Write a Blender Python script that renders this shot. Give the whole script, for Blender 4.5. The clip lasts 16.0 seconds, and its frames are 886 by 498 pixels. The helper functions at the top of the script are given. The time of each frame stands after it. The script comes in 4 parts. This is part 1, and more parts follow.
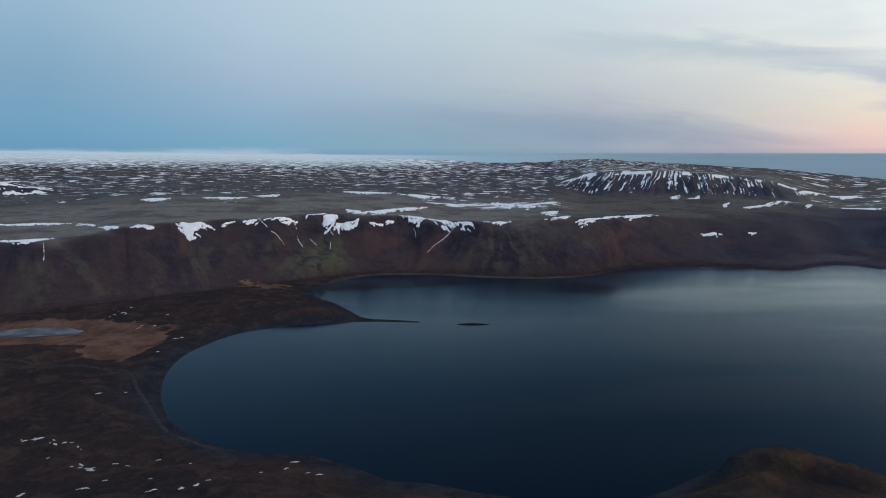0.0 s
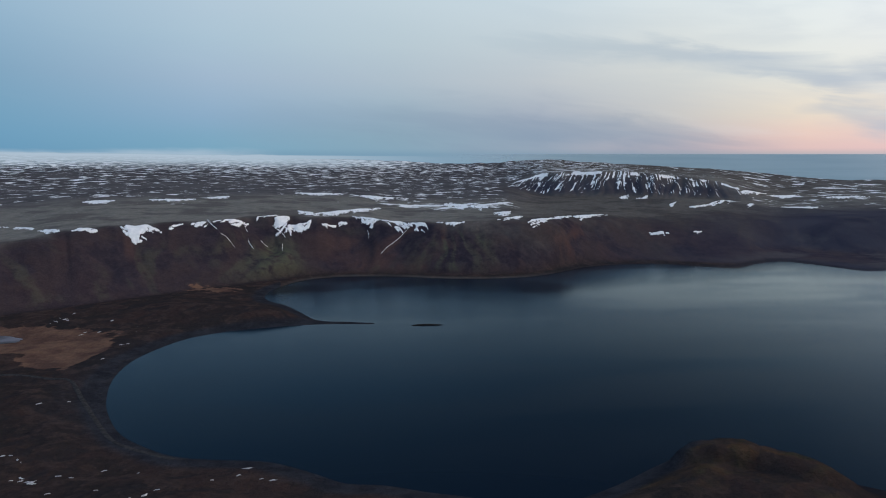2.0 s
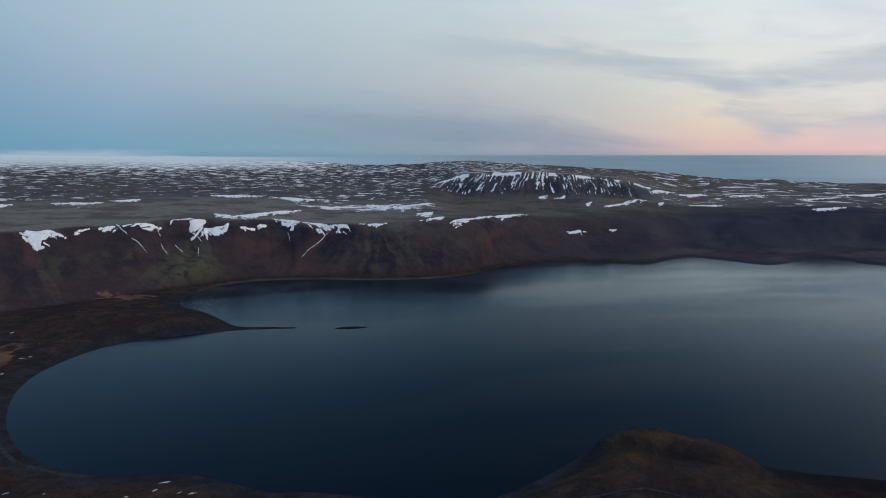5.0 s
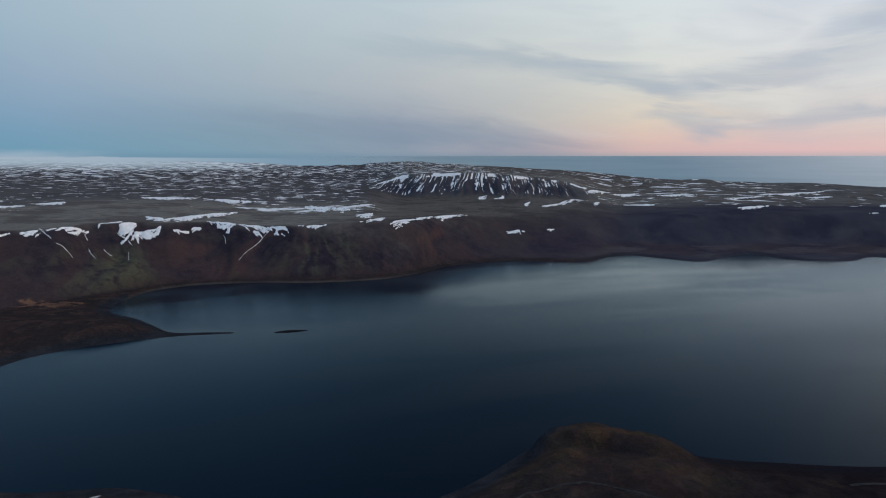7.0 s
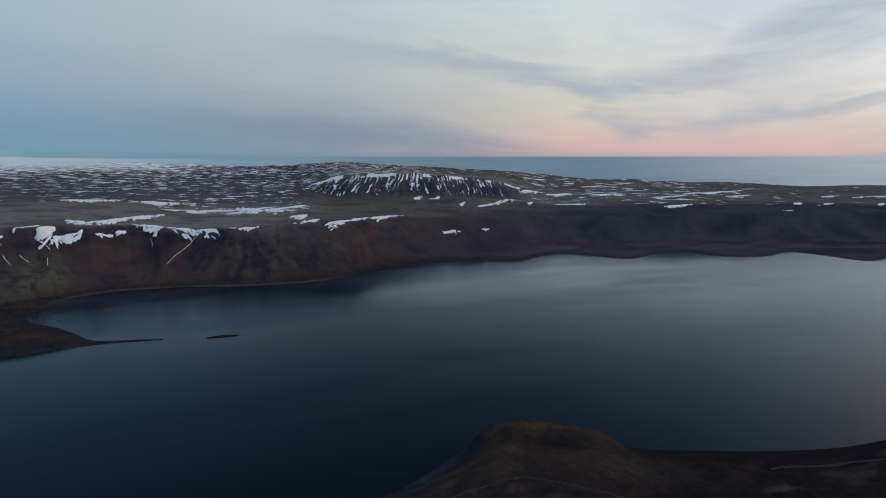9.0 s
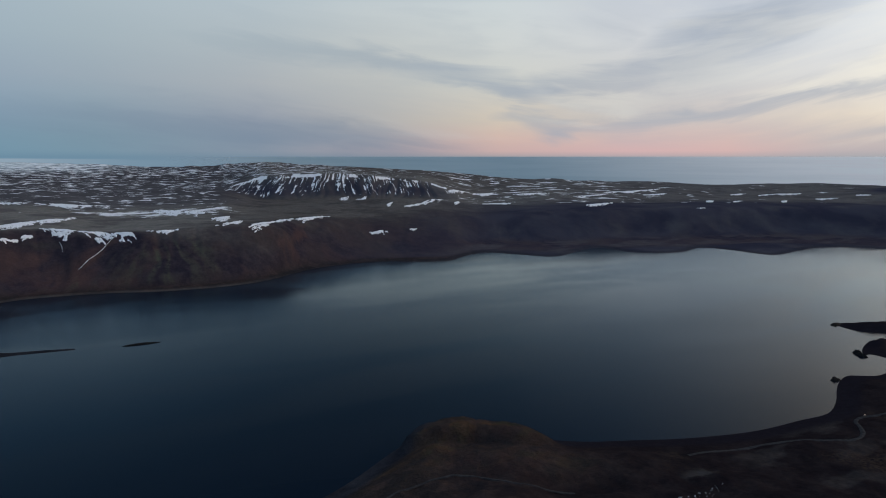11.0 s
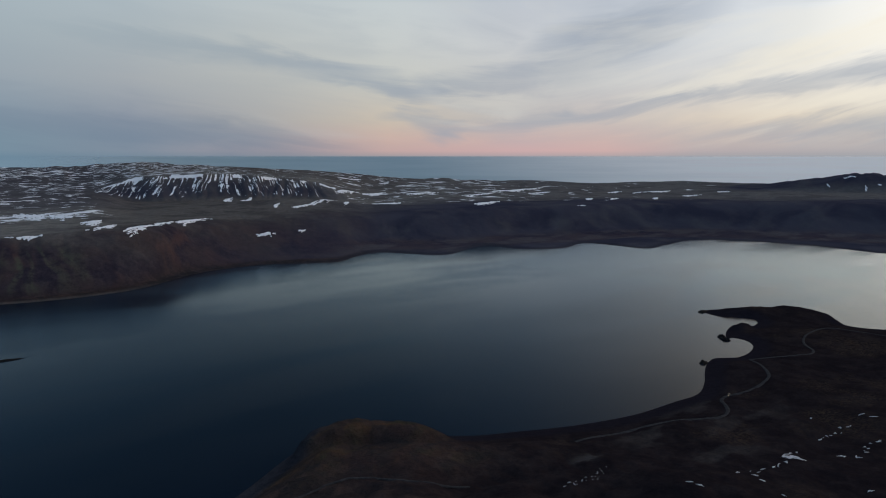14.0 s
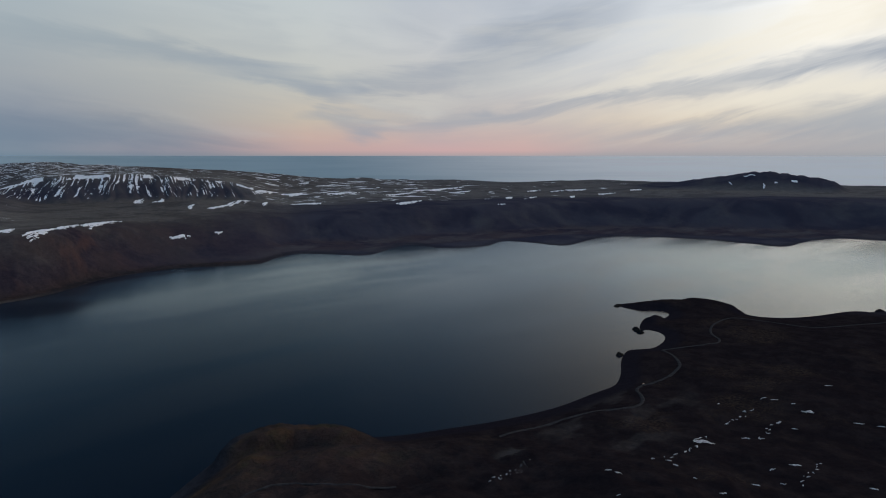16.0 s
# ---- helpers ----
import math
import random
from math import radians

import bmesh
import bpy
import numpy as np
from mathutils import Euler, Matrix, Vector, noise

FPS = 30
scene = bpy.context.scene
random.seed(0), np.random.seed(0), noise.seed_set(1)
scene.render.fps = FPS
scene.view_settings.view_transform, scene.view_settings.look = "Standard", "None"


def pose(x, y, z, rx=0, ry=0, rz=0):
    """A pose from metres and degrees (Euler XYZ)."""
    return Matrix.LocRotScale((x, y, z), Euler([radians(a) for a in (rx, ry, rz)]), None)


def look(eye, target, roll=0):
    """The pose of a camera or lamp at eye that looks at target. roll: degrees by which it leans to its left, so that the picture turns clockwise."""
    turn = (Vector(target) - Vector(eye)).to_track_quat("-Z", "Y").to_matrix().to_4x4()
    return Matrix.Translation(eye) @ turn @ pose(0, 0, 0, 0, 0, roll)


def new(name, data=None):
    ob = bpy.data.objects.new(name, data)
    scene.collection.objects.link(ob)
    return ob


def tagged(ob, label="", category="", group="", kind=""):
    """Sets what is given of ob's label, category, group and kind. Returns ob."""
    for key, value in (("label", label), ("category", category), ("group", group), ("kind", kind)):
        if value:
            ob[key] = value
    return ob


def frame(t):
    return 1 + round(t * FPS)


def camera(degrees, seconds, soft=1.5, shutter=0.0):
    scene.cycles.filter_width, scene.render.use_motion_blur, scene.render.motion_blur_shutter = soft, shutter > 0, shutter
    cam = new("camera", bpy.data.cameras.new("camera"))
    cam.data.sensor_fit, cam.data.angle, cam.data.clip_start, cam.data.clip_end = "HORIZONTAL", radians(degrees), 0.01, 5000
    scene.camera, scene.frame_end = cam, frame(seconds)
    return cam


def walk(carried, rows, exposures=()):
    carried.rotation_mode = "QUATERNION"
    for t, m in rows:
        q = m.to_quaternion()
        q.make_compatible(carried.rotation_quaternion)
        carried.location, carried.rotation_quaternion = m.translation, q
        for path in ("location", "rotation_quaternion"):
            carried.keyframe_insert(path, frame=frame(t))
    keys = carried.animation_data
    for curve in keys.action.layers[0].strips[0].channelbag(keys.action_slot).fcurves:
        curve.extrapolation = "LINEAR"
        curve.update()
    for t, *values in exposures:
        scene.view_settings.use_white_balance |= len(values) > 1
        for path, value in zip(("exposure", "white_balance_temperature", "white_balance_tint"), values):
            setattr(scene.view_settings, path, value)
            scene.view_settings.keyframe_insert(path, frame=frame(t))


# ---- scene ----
# A drone hovers 250 m over a mountain lake at dusk and turns slowly to the right.
cam = camera(66.8, 16.0, soft=1.0)
EYE_HEIGHT = 251.5
PATH = [
    (0.0, pose(0.3, 0.3, EYE_HEIGHT, 81.905, 0, 0.200)),
    (0.5, pose(0.3, 0.3, EYE_HEIGHT, 81.921, 0, -0.665)),
    (1.0, pose(0.3, 0.3, EYE_HEIGHT, 81.935, 0, -1.656)),
    (1.5, pose(0.3, 0.3, EYE_HEIGHT, 81.948, 0, -2.745)),
    (2.0, pose(0.3, 0.3, EYE_HEIGHT, 81.970, 0, -3.782)),
    (2.5, pose(0.3, 0.3, EYE_HEIGHT, 81.981, 0, -4.888)),
    (3.0, pose(0.3, 0.3, EYE_HEIGHT, 82.001, 0, -6.025)),
    (3.5, pose(0.3, 0.3, EYE_HEIGHT, 82.024, 0, -7.114)),
    (4.0, pose(0.3, 0.3, EYE_HEIGHT, 82.040, 0, -8.113)),
    (6.5, pose(0.3, 0.3, EYE_HEIGHT, 82.113, 0, -14.249)),
    (7.0, pose(0.3, 0.3, EYE_HEIGHT, 82.134, 0, -15.513)),
    (7.5, pose(0.3, 0.3, EYE_HEIGHT, 82.153, 0, -16.871)),
    (8.0, pose(0.3, 0.3, EYE_HEIGHT, 82.161, 0, -18.252)),
    (8.5, pose(0.3, 0.3, EYE_HEIGHT, 82.180, 0, -19.669)),
    (9.0, pose(0.3, 0.3, EYE_HEIGHT, 82.170, 0, -21.002)),
    (11.5, pose(0.3, 0.3, EYE_HEIGHT, 82.190, 0, -28.760)),
    (12.0, pose(0.3, 0.3, EYE_HEIGHT, 82.200, 0, -30.257)),
    (12.5, pose(0.3, 0.3, EYE_HEIGHT, 82.195, 0, -31.841)),
    (13.0, pose(0.3, 0.3, EYE_HEIGHT, 82.175, 0, -33.440)),
    (13.5, pose(0.3, 0.3, EYE_HEIGHT, 82.171, 0, -35.075)),
    (14.0, pose(0.3, 0.3, EYE_HEIGHT, 82.158, 0, -36.578)),
    (14.5, pose(0.3, 0.3, EYE_HEIGHT, 82.158, 0, -38.201)),
    (15.0, pose(0.3, 0.3, EYE_HEIGHT, 82.132, 0, -39.900)),
    (15.5, pose(0.3, 0.3, EYE_HEIGHT, 82.119, 0, -41.501)),
    (16.0, pose(0.3, 0.3, EYE_HEIGHT, 82.118, 0, -43.236)),
]
walk(cam, PATH, [(0.0, 0.05), (4.0, -0.06), (9.0, -0.28), (12.5, -0.41), (16.0, -0.52)])

# ---- light ----

class Nodes:
    """A small helper that wires shader nodes."""

    def __init__(self, tree):
        self.tree = tree
        tree.nodes.clear()

    def put(self, sock, value):
        if isinstance(value, bpy.types.NodeSocket):
            self.tree.links.new(value, sock)
        elif value is not None:
            if sock.type == "RGBA" and len(value) == 3:
                value = (*value, 1.0)
            sock.default_value = value

    def node(self, kind, ins=(), **props):
        n = self.tree.nodes.new(kind)
        for k, v in props.items():
            setattr(n, k, v)
        for k, v in dict(ins).items():
            self.put(n.inputs[k], v)
        return n

    def math(self, op, a, b=None, c=None):
        n = self.node("ShaderNodeMath", operation=op)
        self.put(n.inputs[0], a)
        self.put(n.inputs[1], b)
        self.put(n.inputs[2], c)
        return n.outputs[0]

    def step(self, x, lo, hi, a=0.0, b=1.0):
        n = self.node("ShaderNodeMapRange", {0: x, 1: lo, 2: hi, 3: a, 4: b}, interpolation_type="SMOOTHSTEP")
        return n.outputs[0]

    def mix(self, fac, a, b, blend="MIX"):
        n = self.node("ShaderNodeMix", data_type="RGBA", blend_type=blend)
        self.put(n.inputs[0], fac)
        self.put(n.inputs[6], a)
        self.put(n.inputs[7], b)
        return n.outputs[2]

    def noise(self, vec, scale, detail=4.0, rough=0.55, distort=0.0):
        return self.node("ShaderNodeTexNoise", {"Vector": vec, "Scale": scale, "Detail": detail, "Roughness": rough, "Distortion": distort}).outputs[0]

    def ramp(self, x, stops):
        n = self.node("ShaderNodeValToRGB", {0: x})
        el = n.color_ramp.elements
        while len(el) < len(stops):
            el.new(0.5)
        for e, (p, c) in zip(el, stops):
            e.position, e.color = p, (*c, 1.0)
        return n.outputs[0]


def srgb(r, g, b):
    """Linear colour from 0..255 display values."""
    return tuple((c / 255 / 12.92) if c / 255 <= 0.04045 else ((c / 255 + 0.055) / 1.055) ** 2.4 for c in (r, g, b))


SUN_BEARING = 108.0    # degrees clockwise from +y
world = bpy.data.worlds.new("dusk_sky")
scene.world = world
world.use_nodes = True
w = Nodes(world.node_tree)
direction = w.node("ShaderNodeTexCoord").outputs["Generated"]
sep = w.node("ShaderNodeSeparateXYZ", {0: direction})
dx, dy, dz = sep.outputs
elev = w.math("MULTIPLY", w.math("ARCSINE", dz), 57.29578)
bear = w.math("MULTIPLY", w.math("ARCTAN2", dx, dy), 57.29578)
# dusk colours at heights of 0, 1.5, 3, 6, 9 and 12.3 degrees, by bearing; darker high overhead
HEIGHTS = (0.0, 1.5, 3.0, 6.0, 9.0, 12.3)
BACK = ((118, 134, 160), (122, 140, 166), (128, 146, 172), (134, 152, 178), (138, 156, 182), (140, 158, 184))
SKY = (
    (-180, BACK),
    (-70, ((100, 142, 174), (104, 146, 178), (110, 150, 180), (122, 156, 184), (134, 166, 192), (146, 176, 200))),
    (-30, ((104, 152, 184), (108, 156, 187), (114, 159, 188), (126, 163, 190), (140, 173, 198), (152, 183, 206))),
    (-15, ((120, 164, 189), (125, 166, 192), (138, 170, 197), (158, 181, 203), (168, 192, 209), (177, 198, 214))),
    (0, ((134, 165, 184), (139, 169, 186), (150, 174, 191), (172, 188, 201), (182, 199, 209), (190, 207, 217))),
    (12, ((146, 161, 178), (149, 164, 181), (163, 172, 186), (186, 193, 199), (192, 203, 209), (197, 211, 219))),
    (22, ((172, 165, 175), (178, 174, 181), (190, 189, 188), (203, 205, 202), (205, 211, 211), (207, 217, 221))),
    (32, ((207, 176, 174), (216, 186, 177), (218, 205, 188), (214, 215, 208), (213, 218, 217), (211, 220, 223))),
    (43, ((213, 176, 177), (210, 184, 182), (200, 195, 193), (204, 204, 204), (212, 215, 218), (208, 214, 222))),
    (50, ((211, 176, 174), (216, 186, 179), (212, 201, 194), (205, 207, 209), (201, 207, 214), (201, 208, 218))),
    (57, ((186, 174, 176), (204, 190, 184), (222, 210, 196), (220, 219, 217), (216, 220, 224), (210, 217, 226))),
    (64, ((178, 172, 175), (198, 187, 182), (228, 216, 198), (234, 231, 224), (232, 234, 233), (224, 229, 234))),
    (76, ((170, 170, 174), (178, 177, 178), (216, 210, 198), (244, 240, 232), (280, 276, 266), (288, 285, 277))),
    (112, ((150, 152, 160), (168, 166, 166), (200, 190, 178), (222, 212, 198), (236, 228, 214), (226, 222, 214))),
    (180, BACK),
)
up = w.node("ShaderNodeMapRange", {0: elev, 1: 0.0, 2: 60.0}).outputs[0]
sky = None
for station, (bearing, shades) in enumerate(SKY):
    gain = 2.0 ** float(np.interp(bearing, (0, 20, 35, 50, 76), (0.02, 0.13, 0.26, 0.37, 0.50)))
    top = [a * 0.2 + b * 0.8 for a, b in zip(shades[-1], (88, 138, 178) if bearing < 45 or bearing > 150 else (124, 150, 174) if bearing < 55 else (192, 168, 150))]
    cool = float(np.interp(bearing, (15, 25, 50, 60), (0.0, 1.0, 1.0, 0.0)))
    shades = [(r_, g_ * (1 + 0.015 * cool), b_ * (1 + 0.012 * cool)) if h < 2 else (r_, g_, b_) for h, (r_, g_, b_) in zip(HEIGHTS, shades)]
    stops = [(h / 60.0, srgb(*c)) for h, c in zip(HEIGHTS, shades)]
    shaded = float(np.interp(bearing, (-30, -4, 8, 18, 28, 42), (1.2, 1.18, 1.0, 0.84, 0.86, 1.0)))
    haze = [0.45 * a + 0.55 * b for a, b in zip(shades[0], [float(np.interp(bearing, (0, 22, 45), q)) for q in ((112, 126, 150), (148, 146, 158), (174, 162, 166))])]
    stops = [(0.0, srgb(*haze))] + [(max(h, 0.007), c) for h, c in stops]
    glow = float(np.interp(bearing, (40, 57, 66, 76, 100, 150), (0.0, 0.6, 2.2, 3.6, 2.6, 0.0)))
    if 5 < bearing < 48:
        stops += [(14.2 / 60, srgb(*(0.35 * a + 0.62 * shaded * b for a, b in zip(shades[-1], top))))]
    stops += [(18.5 / 60, tuple(a + glow * b for a, b in zip(srgb(*(0.92 * shaded * c for c in top)), (0.98, 0.79, 0.64)))), (30.0 / 60, srgb(*(0.78 * shaded * c for c in top))), (1.0, srgb(180, 198, 226))]
    stops = [(h, tuple(gain * v for v in c)) for h, c in stops]
    ramp = w.ramp(up, stops)
    if sky is None:
        sky = ramp
    else:
        sky = w.mix(w.node("ShaderNodeMapRange", {0: bear, 1: float(SKY[station - 1][0]), 2: float(bearing)}).outputs[0], sky, ramp)
# streaky cloud sheet: bands fan out from the glow on the horizon
off = w.math("SUBTRACT", bear, 46.0)
bend = w.math("ADD", w.math("MULTIPLY", w.math("SQRT", w.math("MULTIPLY_ADD", off, off, 60.0)), 0.20), w.math("MULTIPLY", off, 0.08))
tall = w.math("SUBTRACT", elev, bend)
sheet = w.node("ShaderNodeCombineXYZ", {0: w.math("MULTIPLY", bear, 0.042), 1: w.math("MULTIPLY", tall, 0.21), 2: 5.1}).outputs[0]
streak = w.noise(sheet, 1.0, 5.0, 0.52, 1.5)
wisps = w.noise(w.node("ShaderNodeMapping", {"Vector": sheet, "Scale": (1.9, 2.6, 1.0), "Location": (4.0, 1.0, 0.0)}).outputs[0], 1.0, 5.0, 0.58, 1.2)
streak = w.math("ADD", w.math("MULTIPLY", streak, 0.78), w.math("MULTIPLY", wisps, 0.22))
reach = w.math("MULTIPLY", w.step(bear, 0.0, 44.0, 0.06, 1.0), w.step(elev, 0.1, 2.0))
# cloud bands: bearing, height, half width, strength
DARK_BANDS = (
    ((5, 9.3, 0.5, 0.0), (17, 8.4, 0.9, 0.45), (21, 8.1, 1.0, 0.55), (27, 6.7, 0.9, 0.7), (34, 5.4, 0.8, 0.8), (39, 5.9, 1.1, 0.7), (46, 7.0, 1.3, 0.65), (52, 8.6, 1.5, 0.4), (58, 10.0, 1.0, 0.0)),
    ((42, 8.4, 0.5, 0.0), (45, 8.7, 1.2, 0.6), (49, 9.3, 2.2, 0.8), (53, 10.2, 2.2, 0.7), (57, 11.2, 1.6, 0.4), (60, 11.5, 1.0, 0.0)),
    ((30.5, 3.2, 0.5, 0.0), (33, 3.5, 0.7, 0.6), (36.5, 2.1, 1.0, 0.75), (39, 2.4, 0.6, 0.4), (43, 2.8, 0.8, 0.6), (48, 3.2, 0.9, 0.7), (54, 4.3, 0.7, 0.6), (60, 5.0, 0.6, 0.6), (66, 5.8, 0.7, 0.65), (71, 6.6, 0.9, 0.85), (80, 7.9, 1.2, 0.9)),
    ((53, 1.5, 0.5, 0.0), (60, 2.0, 0.7, 0.4), (68, 2.3, 1.0, 0.6), (80, 2.8, 1.6, 0.7)),
)
SLATE_BANDS = (
    ((-16, 2.4, 1.2, 0.0), (-6, 2.4, 1.6, 0.35), (4, 2.3, 1.7, 0.6), (12, 2.2, 1.7, 0.75), (19, 1.7, 1.4, 0.75), (25, 1.0, 0.9, 0.55), (31, 0.5, 0.5, 0.0)),
)
LIGHT_BANDS = (
    ((50, 4.6, 0.4, 0.0), (55, 5.3, 0.6, 0.5), (60, 6.4, 1.0, 0.75), (66, 8.2, 1.2, 0.85), (72, 9.7, 1.5, 0.95), (80, 11.8, 2.2, 1.0)),
    ((58, 3.4, 0.5, 0.0), (64, 4.0, 0.6, 0.5), (70, 4.6, 0.8, 0.7), (80, 5.1, 0.9, 0.8)),
    ((33, 6.6, 0.5, 0.0), (37, 4.4, 0.6, 0.4), (42, 4.2, 0.7, 0.5), (46, 4.8, 0.5, 0.0)),
)
sway = w.math("MULTIPLY", w.math("SUBTRACT", w.noise(sheet, 3.2, 4.0, 0.55, 0.6), 0.5), 3.2)
fray = w.noise(w.node("ShaderNodeMapping", {"Vector": sheet, "Scale": (2.0, 3.4, 1.0), "Location": (7.0, 3.0, 0.0)}).outputs[0], 1.0, 5.0, 0.55, 0.8)


def cloud_band(rows):
    """How thickly a band of cloud lies in this direction."""
    across = w.node("ShaderNodeMapRange", {0: bear, 1: -20.0, 2: 90.0}).outputs[0]
    mid_, half, thick = w.node("ShaderNodeSeparateColor", {0: w.ramp(across, [((b + 20.0) / 110.0, (h / 15.0, q / 5.0, k)) for b, h, q, k in rows])}).outputs
    gap = w.math("ABSOLUTE", w.math("SUBTRACT", w.math("ADD", elev, sway), w.math("MULTIPLY", mid_, 15.0)))
    return w.math("MULTIPLY", w.step(w.math("DIVIDE", gap, w.math("MULTIPLY", half, 5.0)), 1.7, 0.1), thick)


def cloud_layer(bands):
    total = None
    for rows in bands:
        amount = cloud_band(rows)
        total = amount if total is None else w.math("MAXIMUM", total, amount)
    return w.math("MULTIPLY", total, w.step(fray, 0.28, 0.62, 0.62, 1.0))


dark = w.math("MAXIMUM", cloud_layer(DARK_BANDS), w.math("MULTIPLY", w.math("MULTIPLY", w.step(streak, 0.45, 0.66), reach), 0.25))
light = w.math("MAXIMUM", cloud_layer(LIGHT_BANDS), w.math("MULTIPLY", w.math("MULTIPLY", w.step(streak, 0.48, 0.34), reach), 0.25))
veil = w.noise(w.node("ShaderNodeMapping", {"Vector": sheet, "Scale": (0.9, 0.42, 1.0), "Location": (1.3, 2.2, 6.0)}).outputs[0], 1.0, 3.0, 0.5, 0.5)
veil = w.math("MULTIPLY", w.step(veil, 0.42, 0.62), w.math("MULTIPLY", reach, w.step(elev, 1.0, 6.0)))
sky = w.mix(w.math("MULTIPLY", veil, 0.22), sky, w.mix(w.step(bear, 0.0, 45.0), srgb(150, 176, 194), srgb(190, 199, 213)))
sky = w.mix(w.math("MULTIPLY", dark, 0.95), sky, w.mix(w.step(bear, 0.0, 45.0), srgb(146, 172, 190), srgb(176, 188, 205)))
sky = w.mix(w.math("MULTIPLY", cloud_layer(SLATE_BANDS), 0.7), sky, srgb(128, 149, 173))
sky = w.mix(w.math("MULTIPLY", light, 0.85), sky, w.mix(w.step(bear, 20.0, 70.0), srgb(218, 224, 226), srgb(284, 276, 256)))
# low cloud lying on the snowfields in the west
bank = w.noise(w.node("ShaderNodeCombineXYZ", {0: w.math("MULTIPLY", bear, 0.22), 1: w.math("MULTIPLY", elev, 1.1), 2: 2.0}).outputs[0], 1.0, 4.0, 0.5, 0.3)
bank = w.math("MULTIPLY", w.step(w.math("ADD", elev, w.math("MULTIPLY", w.math("SUBTRACT", bank, 0.5), 0.9)), 0.55, -0.05), w.step(bear, -9.0, -17.0, 0.0, 0.62))
sky = w.mix(bank, sky, srgb(178, 196, 212))
nishita = w.node("ShaderNodeTexSky", sky_type="NISHITA", sun_disc=False, sun_elevation=radians(2.0), sun_rotation=radians(SUN_BEARING), altitude=400.0, air_density=1.0, dust_density=1.0).outputs[0]
sky = w.mix(1.0, sky, w.mix(1.0, nishita, (0.0015, 0.0015, 0.0015), "MULTIPLY"), "ADD")
w.node("ShaderNodeOutputWorld", {"Surface": w.node("ShaderNodeBackground", {"Color": sky, "Strength": 1.0}).outputs[0]})

sun = new("sun", bpy.data.lights.new("sun", "SUN"))
sun.data.energy, sun.data.angle, sun.data.color = 0.35, radians(14), (1.0, 0.86, 0.72)
sb, se = radians(SUN_BEARING), radians(9.0)
sun.matrix_world = look((math.sin(sb) * math.cos(se) * 900, math.cos(sb) * math.cos(se) * 900, math.sin(se) * 900 + 300), (0, 0, 300))


# ---- terrain plan ----
# bearings in degrees clockwise from +y, distances and heights in metres, lake level 0
RNG = np.random.RandomState(7)
TABLE = RNG.permutation(512)
ANGLE = RNG.uniform(0, 2 * np.pi, 512)


def gnoise(x, y, seed=0):
    """Smooth gradient noise, about -0.7 to 0.7."""
    x, y = np.asarray(x, float), np.asarray(y, float)
    xi, yi = np.floor(x).astype(np.int64), np.floor(y).astype(np.int64)
    fx, fy = x - xi, y - yi
    ux, uy = fx * fx * fx * (fx * (fx * 6 - 15) + 10), fy * fy * fy * (fy * (fy * 6 - 15) + 10)
    out = 0
    for ox in (0, 1):
        for oy in (0, 1):
            a = ANGLE[TABLE[(TABLE[(xi + ox + seed * 37) & 511] + yi + oy) & 511]]
            dot = np.cos(a) * (fx - ox) + np.sin(a) * (fy - oy)
            out = out + dot * (ux if ox else 1 - ux) * (uy if oy else 1 - uy)
    return out


def fbm(x, y, octaves=4, seed=0, gain=0.5):
    out, amp = 0, 1.0
    for k in range(octaves):
        out, amp = out + amp * gnoise(x * 2**k, y * 2**k, seed + k), amp * gain
    return out


def smooth(x, lo, hi):
    t = np.clip((x - lo) / (hi - lo), 0, 1)
    return t * t * (3 - 2 * t)


def curve(points, step=9.0, closed=False):
    """A Catmull-Rom curve through plan points."""
    p = np.array(points, float)
    p = np.vstack([p[-1], p, p[:2]]) if closed else np.vstack([2 * p[0] - p[1], p, 2 * p[-1] - p[-2]])
    out = []
    for a, b, c, d in zip(p, p[1:], p[2:], p[3:]):
        n = max(2, int(np.hypot(*(c - b)) / step))
        for t in np.arange(n) / n:
            out.append(0.5 * (2 * b + (c - a) * t + (2 * a - 5 * b + 4 * c - d) * t**2 + (3 * b - a - 3 * c + d) * t**3))
    if not closed:
        out.append(p[-2])
    return np.array(out)


# the lake's outline, clockwise
NEAR_BANK = [(91, 443), (56, 463), (21, 474), (-12, 487), (-43, 492), (-67, 509), (-108, 533), (-147, 539), (-189, 548)]
WEST_BAY = [(-228, 574), (-258, 604), (-287, 652), (-305, 693), (-322, 749), (-328, 803), (-322, 849), (-301, 904), (-273, 937), (-223, 963), (-160, 981), (-110, 988), (-64, 985), (-38, 983)]
SPIT_BACK = [(-38, 990), (-77, 1000), (-125, 1013), (-159, 1068), (-190, 1119), (-227, 1160), (-240, 1203), (-232, 1267), (-193, 1344), (-116, 1382)]
FAR_BANK = [(2, 1376), (94, 1349), (198, 1343), (295, 1369), (415, 1463), (502, 1496), (598, 1500), (669, 1462), (748, 1432), (829, 1485), (904, 1516), (956, 1458), (1024, 1371), (1153, 1430), (1235, 1446), (1259, 1332), (1366, 1283)]
FAR_COVES = [(1485, 1322), (1523, 1255), (1541, 1138), (1662, 1155), (1794, 1174), (1889, 1110), (1962, 941), (1966, 775), (1974, 701), (2141, 699), (2291, 652), (2325, 543), (2406, 378), (2301, 184), (1993, 65), (1628, 78)]
